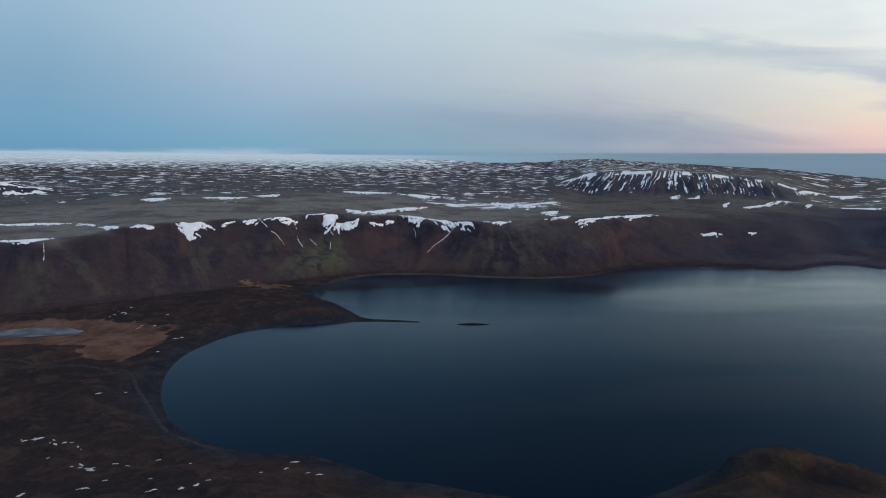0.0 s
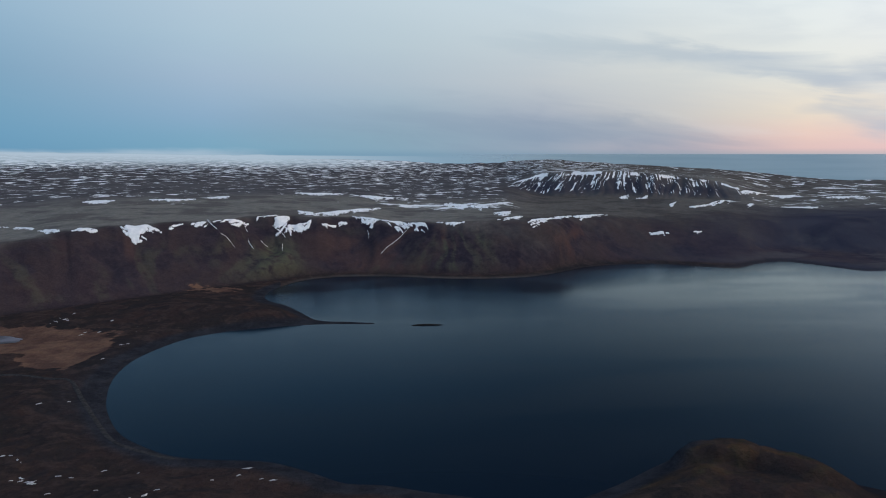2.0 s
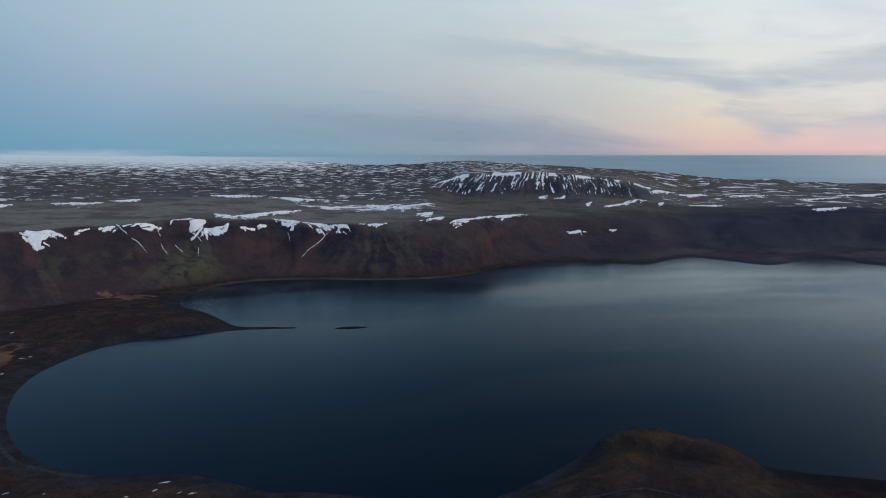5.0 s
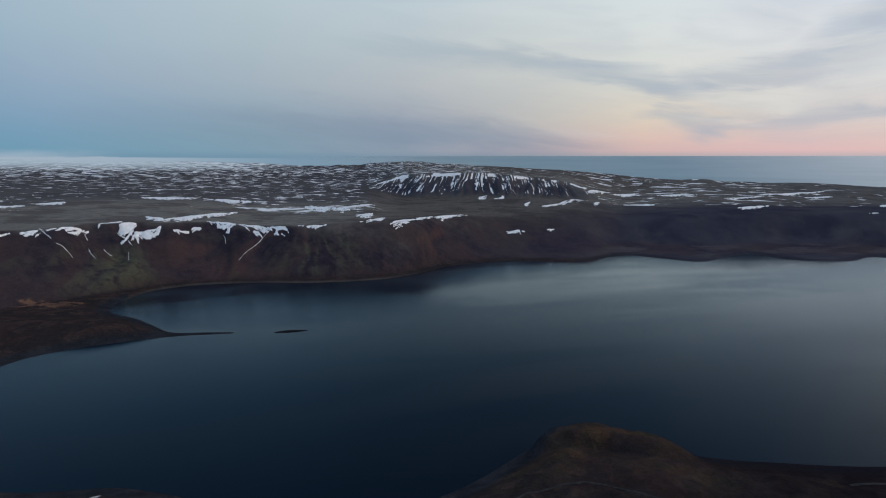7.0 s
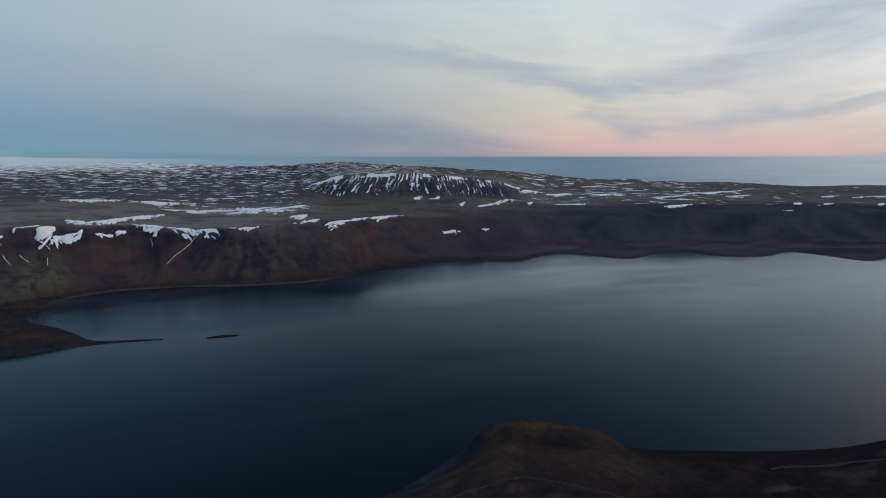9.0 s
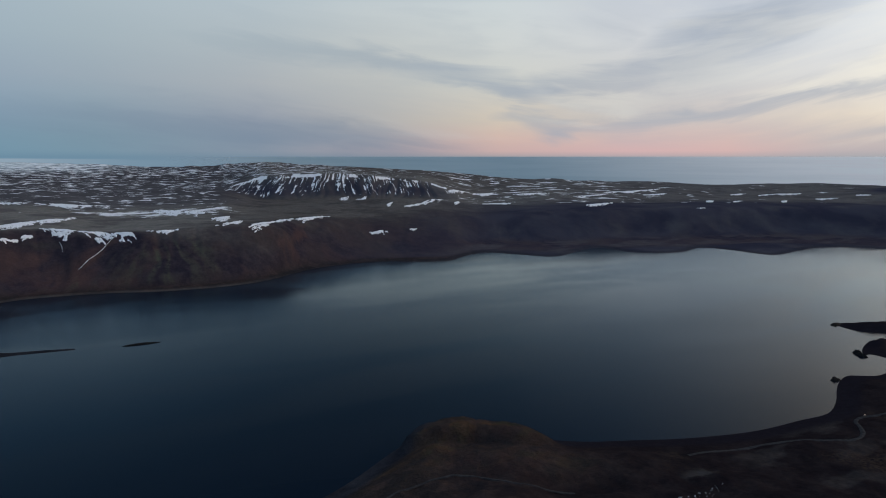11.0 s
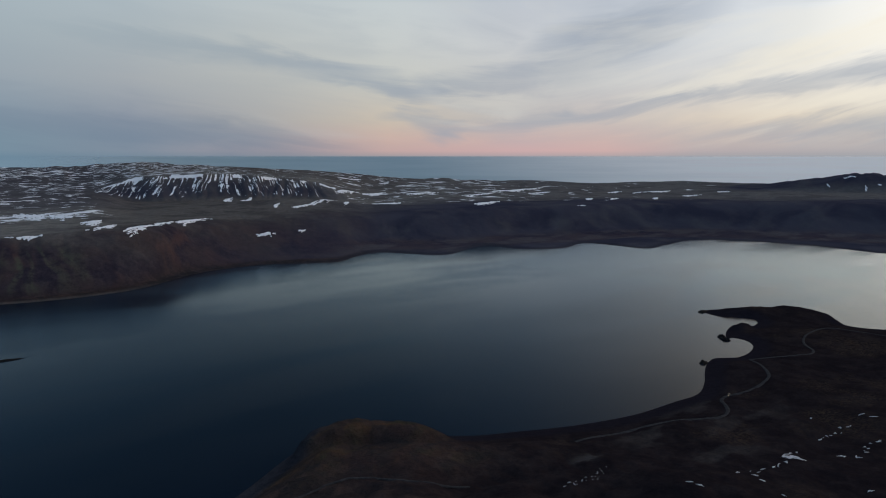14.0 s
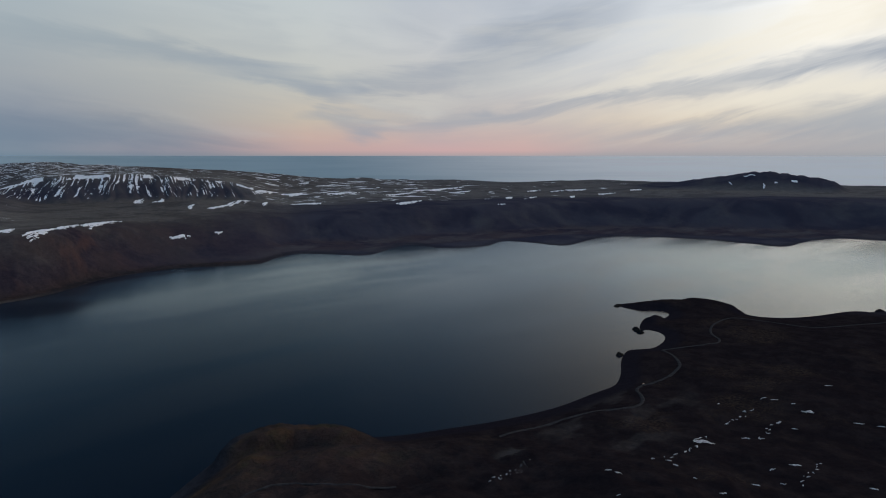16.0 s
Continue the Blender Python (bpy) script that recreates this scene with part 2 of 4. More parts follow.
EAST_POINT = [(1369, 205), (1251, 283), (1226, 323), (1140, 356), (1090, 388), (1073, 429), (1105, 465), (1108, 541), (1055, 571), (1008, 610), (979, 607), (973, 567), (1000, 546), (987, 520), (952, 512), (948, 532), (920, 527), (881, 510), (854, 491), (870, 494), (872, 475), (857, 456), (824, 442), (788, 439)]
EAST_BEACH = [(764, 454), (733, 446), (701, 429), (669, 409), (630, 392), (591, 393), (526, 396), (459, 413), (408, 434), (373, 449), (343, 471), (320, 501), (288, 525), (248, 527), (214, 509), (188, 491), (163, 474), (133, 458)]
SHORE = curve(NEAR_BANK + WEST_BAY + SPIT_BACK + FAR_BANK + FAR_COVES + EAST_POINT + EAST_BEACH, 10.0, True)


def shore_distance(x, y):
    """Distance to the lake's edge, positive on land."""
    best, inside = np.full(x.shape, 1e12), np.zeros(x.shape, bool)
    for (ax, ay), (bx, by) in zip(SHORE, np.roll(SHORE, -1, 0)):
        ex_, ey_ = bx - ax, by - ay
        t = np.clip(((x - ax) * ex_ + (y - ay) * ey_) / (ex_ * ex_ + ey_ * ey_ + 1e-9), 0, 1)
        best = np.minimum(best, (x - ax - t * ex_) ** 2 + (y - ay - t * ey_) ** 2)
        if ay != by:
            inside ^= ((ay > y) != (by > y)) & (x < ex_ * (y - ay) / ey_ + ax)
    return np.where(inside, -1, 1) * np.sqrt(best)


# distances worked out once on a 5 m grid round the lake
GX, GY = np.arange(-760.0, 2700.0, 5.0), np.arange(-160.0, 1900.0, 5.0)
LAKE_GRID = shore_distance(*np.meshgrid(GX, GY))


def lake_distance(x, y):
    """Distance to the lake's edge from the grid, positive on land."""
    cx, cy = np.clip(x, GX[0], GX[-1] - 0.01), np.clip(y, GY[0], GY[-1] - 0.01)
    i, j = ((cx - GX[0]) / 5.0).astype(int), ((cy - GY[0]) / 5.0).astype(int)
    u, v = (cx - GX[i]) / 5.0, (cy - GY[j]) / 5.0
    d = (LAKE_GRID[j, i] * (1 - u) + LAKE_GRID[j, i + 1] * u) * (1 - v) + (LAKE_GRID[j + 1, i] * (1 - u) + LAKE_GRID[j + 1, i + 1] * u) * v
    return d + np.hypot(x - cx, y - cy)


FOOT = [(-60.3, 1254), (-34.3, 1202), (-26.9, 1209), (-20.6, 1249), (-16.1, 1298), (-12.9, 1329), (-8.2, 1388), (-4.8, 1402), (-0.2, 1393), (4.0, 1371), (8.3, 1381), (12.2, 1422), (15.9, 1547), (18.5, 1604), (23.9, 1645), (27.6, 1656), (31.0, 1803), (35.0, 1767), (40.1, 1802), (43.1, 1904), (48.2, 1985), (53.2, 2149), (60.3, 2209), (65.3, 2238), (70.3, 2277), (74.3, 2378), (81.4, 2446), (120, 2473)]
RIM = [(-60.3, -6.33), (-33.8, -6.4), (-28.7, -6.26), (-25.8, -5.66), (-22.4, -5.51), (-15.9, -5.36), (-10.9, -5.06), (-3.3, -5.36), (0.6, -5.87), (5.5, -5.72), (12.5, -5.39), (17.0, -5.12), (21.4, -5.42), (24.9, -5.41), (30.3, -5.0), (35.9, -4.42), (42.1, -4.2), (53.2, -3.8), (62.2, -3.44), (70.3, -3.25), (120.6, -3.35)]
STEEP = [(-60, 0.6), (8, 0.6), (14, 0.5), (20, 0.34), (28, 0.24), (36, 0.2), (60, 0.2), (120, 0.2)]
SKYLINE = [(-60.2, 0.07), (-33.2, 0.03), (-26.2, -0.13), (-17.9, -0.25), (-8.9, -0.37), (0.6, -0.57), (4.0, -0.84), (7.4, -0.77), (12.0, -0.57), (14.5, -0.63), (16.1, -0.74), (21.2, -0.99), (26.1, -1.24), (32.6, -1.72), (36.8, -1.94), (43.0, -2.07), (53.3, -2.01), (61.9, -1.97), (76.4, -2.14), (120.5, -2.23)]
EYE, EDGE = EYE_HEIGHT, 4500.0
SCARP_TOP = [(7.4, -2.31), (9.8, -1.84), (12.0, -1.57), (14.3, -1.38), (18.3, -1.38), (22.0, -1.72), (25.7, -2.0), (29.0, -2.31)]


def table(pairs, az):
    a = np.array(pairs, float)
    return sum(k * np.interp(az + o, a[:, 0], a[:, 1]) for o, k in ((-1.6, 0.12), (-0.8, 0.24), (0.0, 0.28), (0.8, 0.24), (1.6, 0.12)))


def terrain(x, y, d=None):
    """Height and the land's zones at plan points."""
    x, y = np.asarray(x, float), np.asarray(y, float)
    az, r = np.degrees(np.arctan2(x, y)), np.hypot(x, y)
    if d is None:
        d = lake_distance(x, y)
    ahead = smooth(np.abs(az), 125, 100)
    az = np.clip(az, -60, 120)
    # shore: beach, then low ground
    low = np.where(d < 0, np.maximum(0.14 * d, -22), 0.12 * np.minimum(d, 22) + 0.03 * np.clip(d - 22, 0, 200))
    rough = fbm(x / 140, y / 140, 5, 3)
    land = smooth(d, 4, 60)
    low = low + land * (5 + 9 * rough) * smooth(r, 1600, 300)
    low = low + smooth(d, 15, 60) * smooth(r, 1150, 900) * ((3.2 - 1.6 * smooth(x, 350, 450)) * fbm(x / 46, y / 46, 4, 41) + 0.7 * fbm(x / 14, y / 14, 3, 42))
    near = smooth(r, 620, 380) * smooth(d, 0, 120)
    low = low + near * (16 + 14 * fbm(x / 90, y / 90, 4, 9)) + 0.05 * np.clip(450 - r, 0, 450) * smooth(d, 20, 200)
    # wet flat behind the west beach
    flat = np.exp(-(((x + 540) / 160) ** 2 + ((y - 905) / 72) ** 2) ** 2)
    flat = np.maximum(flat, np.exp(-(((x + 405) / 62) ** 2 + ((y - 838) / 60) ** 2) ** 2) * smooth(d, 30, 70))
    low = low * (1 - flat) + 3.2 * flat
    # low ridge that ends in the spit
    ridge = np.exp(-((x + 260 + (y - 1000) * 0.2) / 130) ** 2 - ((y - 1020 + (x + 200) * 0.22) / 55) ** 2)
    low = low + 13 * ridge * smooth(d, 0, 40)
    # headland
    knoll, mass = 0, 0
    for hx, hy, rx_, ry_, hh, tw, fl in ((253, 497, 43, 25, 16.5, -0.5, 2.8), (301, 468, 42, 26, 15, -0.75, 2.4), (214, 454, 58, 26, 5, 0.35, 1.5), (291, 420, 70, 34, 6, -0.6, 1.4), (1095, 491, 40, 70, 8, 0.2, 1.6), (1041, 551, 60, 30, 7, -0.5, 1.6), (928, 514, 22, 12, 6, 0.0, 1.6), (1253, 290, 22, 16, 7, 0.0, 1.6)):
        ux, uy = (x - hx) * math.cos(tw) + (y - hy) * math.sin(tw), (y - hy) * math.cos(tw) - (x - hx) * math.sin(tw)
        q = (ux / rx_) ** 2 + (uy / ry_) ** 2
        bulge = np.exp(-q**fl)
        knoll = np.maximum(knoll, bulge) if hx < 400 else knoll
        mass = np.maximum(mass, hh * bulge * smooth(d, 0, 14) * (1 + 0.22 * fbm(x / 22, y / 22, 3, 21)))
    low = low + mass
    # far hillside between foot and rim, cut by gullies
    wob = 60 * gnoise(az / 6.0, 0.2 * az, 5) + 22 * gnoise(az / 2.6, 0.3, 6)
    foot, rim_el, steep = table(FOOT, az), np.tan(np.radians(table(RIM, az))), table(STEEP, az)
    foot = foot + 6
    zr = (EYE + rim_el * foot) / (1 - rim_el / steep)
    notch = smooth(np.abs(gnoise(az / 5.2, 0.7, 33)), 0.16, 0.0) + 0.4 * smooth(np.abs(gnoise(az / 2.6, 3.7, 34)), 0.14, 0.0)
    rim = foot + zr / steep + (wob + 12 * notch) * smooth(az, 40, 10)
    rim0, zr0 = foot + zr / steep, zr
    t = np.clip((r - rim0) / (EDGE - rim0), 0, 1.04)
    zs = EYE + EDGE * np.tan(np.radians(table(SKYLINE, az))) + smooth(az, 10, 0) * (11 * gnoise(az / 3.4, 1.5, 36) + 5 * gnoise(az / 1.1, 2.5, 37))
    zr = zr0 + (zs - zr0) * np.clip((rim - rim0) / (EDGE - rim0), 0, 1) ** 1.5
    s = np.clip((r - foot) / (rim - foot), 0, 1)
    arc = np.radians(az) * 1500
    warp = 25 * fbm(x / 200, y / 200, 3, 11)
    bent = arc + warp + 60 * gnoise(x / 150, y / 150, 31) + 22 * gnoise(x / 55, y / 55, 35) + 1.3 * np.clip(r - foot, 0, 400) * gnoise(arc / 210, 0.3, 38)
    gully = np.abs(gnoise(bent / 95, r / 240, 12)) * 1.5 + 0.5 * np.abs(gnoise(bent / 36, r / 95, 13))
    spur = gnoise(bent / 190, r / 330, 32)
    carve = 4 * s * (1 - s) * np.clip(steep / 0.5, 0.35, 1)
    stepped = smooth(az, 26, 35)
    rise = s ** (1 + 0.9 * smooth(az, 17, 32)) * (1 - stepped) + (0.24 * s + 0.76 * smooth(s + 0.05 * fbm(x / 170, y / 170, 3, 100), 0.46, 0.96)) * stepped
    ravine = 20 * np.exp(-((az + 11.6 - 1.6 * (1 - s)) / (0.5 + 0.9 * s)) ** 2) + 6 * np.exp(-((az - 4.0 + 0.4 * gnoise(r / 60, 0.4, 29)) / 0.5) ** 2)
    fan = 15 * np.exp(-((az + 10.1) / (0.5 + 2.6 * (1 - s))) ** 2) * smooth(s, 0.5, 0.2) * smooth(s, -0.02, 0.12)
    rounded = 1 - (1 - s) ** 1.75
    hump = 0.35 + 0.65 * smooth(az, 2, 8) * smooth(az, 24, 14)
    hump = hump * smooth(az, 26, 16)
    hill = (zr - 4) * ((0.5 * rise + 0.5 * rise * rise * (3 - 2 * rise)) * (1 - hump) + rounded * hump) - (0.62 - gully) * 9 * carve + 17 * spur * carve + 3.2 * fbm(x / 60, y / 60, 4, 14) * np.sin(np.pi * s) - ravine * smooth(s, 0.1, 0.6) * smooth(s, 1.02, 0.86) + fan
    # plateau beyond it
    flatland = zr0 - 4 + (zs - zr0) * t**1.5
    lumps = 9 * fbm(x / 450, y / 450, 3, 15, 0.24) * smooth(t, 0, 0.25) + 17 * fbm(x / 460, y / 460, 4, 30, 0.42) * smooth(az, 25, 45) * smooth(t, 0, 0.1)
    # a snowy escarpment with a valley before it
    in_scarp = smooth(az, 8.5, 12.5) * smooth(az, 31, 25)
    s0 = 2640 + 90 * gnoise(az / 3.1, 2.2, 16)
    s1 = s0 + 260 + 60 * gnoise(az / 1.7, 4.2, 17)
    sc = np.clip((r - s0) / (s1 - s0), 0, 1)
    ztop = EYE + 2900 * np.tan(np.radians(table(SCARP_TOP, az)))
    zlow = 86 + (zr0 - 90) * smooth(r, 2200, 1600)
    arc2 = np.radians(az) * 2800
    cut = np.abs(gnoise((arc2 + 40 * gnoise(x / 190, y / 190, 18)) / 44, r / 700, 19))
    wall = zlow + (ztop - zlow) * sc - 26 * (0.5 - cut) * 4 * sc * (1 - sc)
    wall = wall + (zs - ztop) * smooth(r, 2950, EDGE)
    flatland = flatland * (1 - in_scarp) + wall * in_scarp
    # lower bench in front of it, and small crags
    bench = smooth(az, 17, 20) * smooth(az, 36, 31) * np.exp(-((r - 2330 - 60 * gnoise(az / 2.2, 7.7, 20)) / 70) ** 2)
    flatland = flatland + 15 * bench
    crag = np.exp(-((az + 34) / 2.6) ** 2) * smooth(r, 2300, 2420) * smooth(r, 2750, 2500)
    flatland = flatland + 34 * crag
    for ba_, br_, wa, wr, hh in ((36.7, 4300, 1.3, 140, 20), (35.2, 4300, 1.1, 120, 9), (38.3, 4300, 0.9, 120, 8), (13.6, 4380, 2.4, 120, 9), (58.5, 4200, 2.6, 160, 9), (25.3, 4300, 0.7, 120, 10)):
        flatland = flatland + hh * np.exp(-((az - ba_) / wa) ** 2 - ((r - br_) / wr) ** 2)
    flatland = flatland + smooth(az, 3, 7) * smooth(az, 21, 17) * (16 * np.maximum(gnoise(az / 1.5, r / 700, 45), 0) * smooth(r, 3250, 3650) + 9 * np.maximum(gnoise(az / 0.7, r / 400, 46), 0) * smooth(r, 3000, 3300))
    table_hill = smooth(az, 57.5, 61.5) * smooth(az, 74.6, 73.2) * smooth(r, 3330, 3560) * smooth(r, 4150, 3800)
    crown = 78 * np.interp(az, [58, 61.6, 65, 67.9, 69.3, 74.2], [0.05, 0.2, 0.68, 1.0, 0.97, 0.45])
    flatland = flatland + crown * table_hill * (1 + 0.16 * gnoise(az / 0.9, r / 210, 23) - 0.18 * np.abs(gnoise(az / 0.55, r / 500, 24)))
    ragged = (30 + 80 * smooth(az, 4, 14)) * fbm(x / 110, y / 110, 4, 39)
    plateau = smooth(r + ragged, rim - 25 - 130 * smooth(az, 2, 9), rim + 40 + 110 * smooth(az, 2, 12))
    blend = smooth(r, rim - 5, rim + 90)
    upper = hill * (1 - blend) + (flatland + lumps) * blend
    high = smooth(r, foot - 20, foot + 25) * ahead * smooth(d, 0, 45)
    z = low * (1 - high) + np.maximum(upper + 4, low * 0.5) * high
    z = np.where(d < 0, np.minimum(z, 0.14 * d), np.maximum(z, 0.05 * np.minimum(d, 30)))
    drop = smooth(r, EDGE, EDGE + 160)
    z = z * (1 - drop) - 40 * drop
    zones = dict(d=d, az=az, r=r, s=s, plateau=plateau * ahead, flat=flat, t=t, scarp=in_scarp * sc, wallface=in_scarp * 4 * sc * (1 - sc), sc=sc, hill=high * (1 - plateau), foot=foot, table=table_hill, crag=crag, gully=gully, bent=bent, arc2=arc2, knoll=knoll)
    return z, zones


# ---- materials ----
def material(name):
    m = bpy.data.materials.new(name)
    m.use_nodes = True
    return m, Nodes(m.node_tree)


def finish(n, color, rough, normal=None, **more):
    ins = {"Base Color": color, "Roughness": rough}
    if normal is not None:
        ins["Normal"] = normal
    ins.update(more)
    b = n.node("ShaderNodeBsdfPrincipled", ins)
    n.node("ShaderNodeOutputMaterial", {"Surface": b.outputs[0]})


def bump(n, height, strength, distance):
    return n.node("ShaderNodeBump", {"Height": height, "Strength": strength, "Distance": distance}).outputs[0]


def place(n):
    return n.node("ShaderNodeNewGeometry").outputs["Position"]


def snow_color(n, p):
    return n.mix(n.step(n.noise(p, 0.12, 5.0), 0.35, 0.7), (0.80, 0.80, 0.80), (0.92, 0.91, 0.90))


GROUND, n = material("volcanic_ground")
p = place(n)
zone = n.node("ShaderNodeVertexColor", layer_name="zone")
cover = n.node("ShaderNodeVertexColor", layer_name="cover")
gravel_z, hill_z, tan_z = n.node("ShaderNodeSeparateColor", {0: zone.outputs[0]}).outputs
snow_z, olive_z, lava_haze_z = n.node("ShaderNodeSeparateColor", {0: cover.outputs[0]}).outputs
close_z, wash_z = zone.outputs[1], cover.outputs[1]
big, mid, fine = n.noise(p, 0.009, 5.0, 0.6), n.noise(p, 0.045, 6.0, 0.62), n.noise(p, 0.4, 6.0, 0.65)
streaks = n.node("ShaderNodeVertexColor", layer_name="streaks")
rock_dark_z, rust_z, moss_z = n.node("ShaderNodeSeparateColor", {0: streaks.outputs[0]}).outputs
ash_z = streaks.outputs[1]
moor = n.mix(n.step(big, 0.38, 0.62), (0.042, 0.027, 0.024), (0.025, 0.021, 0.020))
moor = n.mix(n.step(mid, 0.46, 0.62), moor, (0.052, 0.035, 0.030))
moor = n.mix(n.step(n.noise(p, 0.02, 5.0, 0.6, 1.5), 0.46, 0.64), moor, (0.027, 0.022, 0.022))
moor = n.mix(n.math("MULTIPLY", n.step(fine, 0.5, 0.68), 0.45), moor, (0.046, 0.038, 0.030))
moor = n.mix(n.math("MULTIPLY", wash_z, n.step(mid, 0.3, 0.55)), moor, n.mix(n.step(n.noise(p, 0.05, 4.0, 0.6), 0.42, 0.6), (0.064, 0.038, 0.022), (0.044, 0.038, 0.022)))
slope = n.mix(n.step(mid, 0.36, 0.66), (0.028, 0.023, 0.030), (0.046, 0.035, 0.040))
slope = n.mix(n.math("MULTIPLY", n.step(big, 0.44, 0.60), 0.55), slope, (0.058, 0.040, 0.037))
slope = n.mix(n.math("MULTIPLY", rust_z, 0.8), slope, (0.080, 0.046, 0.040))
slope = n.mix(n.math("MULTIPLY", moss_z, n.step(mid, 0.3, 0.55)), slope, (0.076, 0.073, 0.050))
slope = n.mix(n.math("MULTIPLY", rock_dark_z, 0.3), slope, (0.030, 0.027, 0.034))
olive = n.mix(n.step(mid, 0.36, 0.66), (0.152, 0.138, 0.118), (0.192, 0.174, 0.148))
olive = n.mix(n.math("MULTIPLY", n.step(big, 0.46, 0.62), 0.7), olive, (0.086, 0.075, 0.070))
# bluish lava; over the far west plateau this colour also paints in haze
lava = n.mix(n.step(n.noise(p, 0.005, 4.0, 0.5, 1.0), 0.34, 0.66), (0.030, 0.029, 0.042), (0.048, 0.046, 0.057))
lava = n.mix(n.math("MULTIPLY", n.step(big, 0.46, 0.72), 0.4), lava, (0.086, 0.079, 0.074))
shingle = n.mix(n.step(mid, 0.35, 0.65), (0.020, 0.020, 0.024), (0.032, 0.032, 0.036))
shingle = n.mix(ash_z, shingle, (0.014, 0.012, 0.015))
straw = n.mix(n.step(n.noise(p, 0.03, 5.0), 0.38, 0.62), (0.146, 0.082, 0.055), (0.088, 0.050, 0.038))
ash = n.mix(n.step(mid, 0.40, 0.66), (0.013, 0.010, 0.011), (0.021, 0.016, 0.016))
ash = n.mix(n.math("MULTIPLY", n.step(big, 0.50, 0.66), n.step(fine, 0.42, 0.62)), ash, (0.042, 0.030, 0.022))
moor = n.mix(ash_z, moor, ash)
col = n.mix(hill_z, moor, slope)
col = n.mix(olive_z, col, olive)
col = n.mix(lava_haze_z, col, lava)
col = n.mix(n.step(n.math("ADD", tan_z, n.math("MULTIPLY", n.math("SUBTRACT", mid, 0.5), 1.1)), 0.40, 0.52), col, straw)
col = n.mix(gravel_z, col, shingle)
col = n.mix(n.math("MULTIPLY", n.step(fine, 0.35, 0.75), n.math("MULTIPLY_ADD", lava_haze_z, -0.35, 0.5)), col, n.mix(1.0, col, (0.55, 0.55, 0.58), "MULTIPLY"))
grit = n.noise(p, 0.15, 5.0, 0.7)
worn = n.math("MULTIPLY_ADD", lava_haze_z, -0.8, n.math("MULTIPLY_ADD", hill_z, -0.5, n.math("MULTIPLY_ADD", olive_z, -0.6, 1.0)))
worn = n.math("MAXIMUM", worn, 0.1)
col = n.mix(worn, col, n.mix(1.0, col, n.ramp(grit, [(0.30, (0.80, 0.80, 0.81)), (0.5, (0.98, 0.98, 0.98)), (0.72, (1.18, 1.17, 1.16))]), "MULTIPLY"))
col = n.mix(1.0, col, (1.19, 1.22, 1.27), "MULTIPLY")
laid = n.node("ShaderNodeMapping", {"Vector": p, "Scale": (0.018, 0.021, 0.0), "Rotation": (0, 0, radians(7))}).outputs[0]
broad = n.node("ShaderNodeMapping", {"Vector": p, "Scale": (0.013, 0.0105, 0.0), "Rotation": (0, 0, radians(34))}).outputs[0]
eastern = n.step(n.node("ShaderNodeSeparateXYZ", {0: p}).outputs[0], 1250.0, 1700.0)
wide = n.math("ADD", n.math("MULTIPLY", n.noise(laid, 1.0, 6.0, 0.68, 0.3), n.math("SUBTRACT", 1.0, eastern)), n.math("MULTIPLY", n.noise(broad, 1.0, 6.0, 0.52, 0.4), eastern))
small = n.noise(p, 0.15, 6.0, 0.62, 0.8)
drift = n.mix(close_z, wide, small)
edge = n.math("MULTIPLY_ADD", snow_z, -0.5, 0.80)
snow_f = n.node("ShaderNodeMapRange", {0: n.math("SUBTRACT", drift, edge), 1: -0.01, 2: 0.05}).outputs[0]
col = n.mix(snow_f, col, snow_color(n, p))
calm_f = n.math("MAXIMUM", n.math("MULTIPLY_ADD", lava_haze_z, -0.7, n.math("MULTIPLY_ADD", ash_z, -0.6, n.math("MULTIPLY_ADD", hill_z, -0.45, 1.0))), 0.2)
rel = n.math("ADD", n.math("MULTIPLY", mid, 2.0), n.math("MULTIPLY", fine, 0.5))
finish(n, col, 0.92, bump(n, rel, calm_f, 3.2), **{"Specular IOR Level": 0.0})

THIN_SNOW, n = material("thin_dirty_snow")
p = place(n)
finish(n, n.mix(n.step(n.noise(p, 0.6, 5.0), 0.35, 0.65), (0.30, 0.29, 0.30), (0.62, 0.61, 0.61)), 0.85)

SNOW, n = material("old_snow")
p = place(n)
finish(n, snow_color(n, p), 0.75, bump(n, n.noise(p, 0.3, 5.0), 0.5, 0.5))

WATER, n = material("lake_water")
p = place(n)
calm = n.noise(n.node("ShaderNodeMapping", {"Vector": p, "Scale": (0.0018, 0.0060, 1.0), "Rotation": (0, 0, radians(18))}).outputs[0], 1.0, 5.0, 0.6, 0.6)
ripple = n.math("ADD", n.noise(p, 0.9, 3.0), n.math("MULTIPLY", n.noise(p, 0.16, 3.0), 1.6))
wave = n.node("ShaderNodeBump", {"Height": ripple, "Strength": n.step(calm, 0.38, 0.62, 0.03, 0.10), "Distance": 1.0}).outputs[0]
deep = n.node("ShaderNodeBsdfDiffuse", {"Color": (0.0022, 0.0065, 0.0155, 1), "Normal": wave}).outputs[0]
shine = n.node("ShaderNodeBsdfGlossy", {"Color": (0.775, 0.875, 0.925, 1), "Roughness": n.step(calm, 0.36, 0.66, 0.14, 0.24), "Normal": wave}).outputs[0]
mirror = n.math("MULTIPLY", n.math("POWER", n.node("ShaderNodeFresnel", {"IOR": 1.33}).outputs[0], 1.7), 2.15)
n.node("ShaderNodeOutputMaterial", {"Surface": n.node("ShaderNodeMixShader", {0: mirror, 1: deep, 2: shine}).outputs[0]})

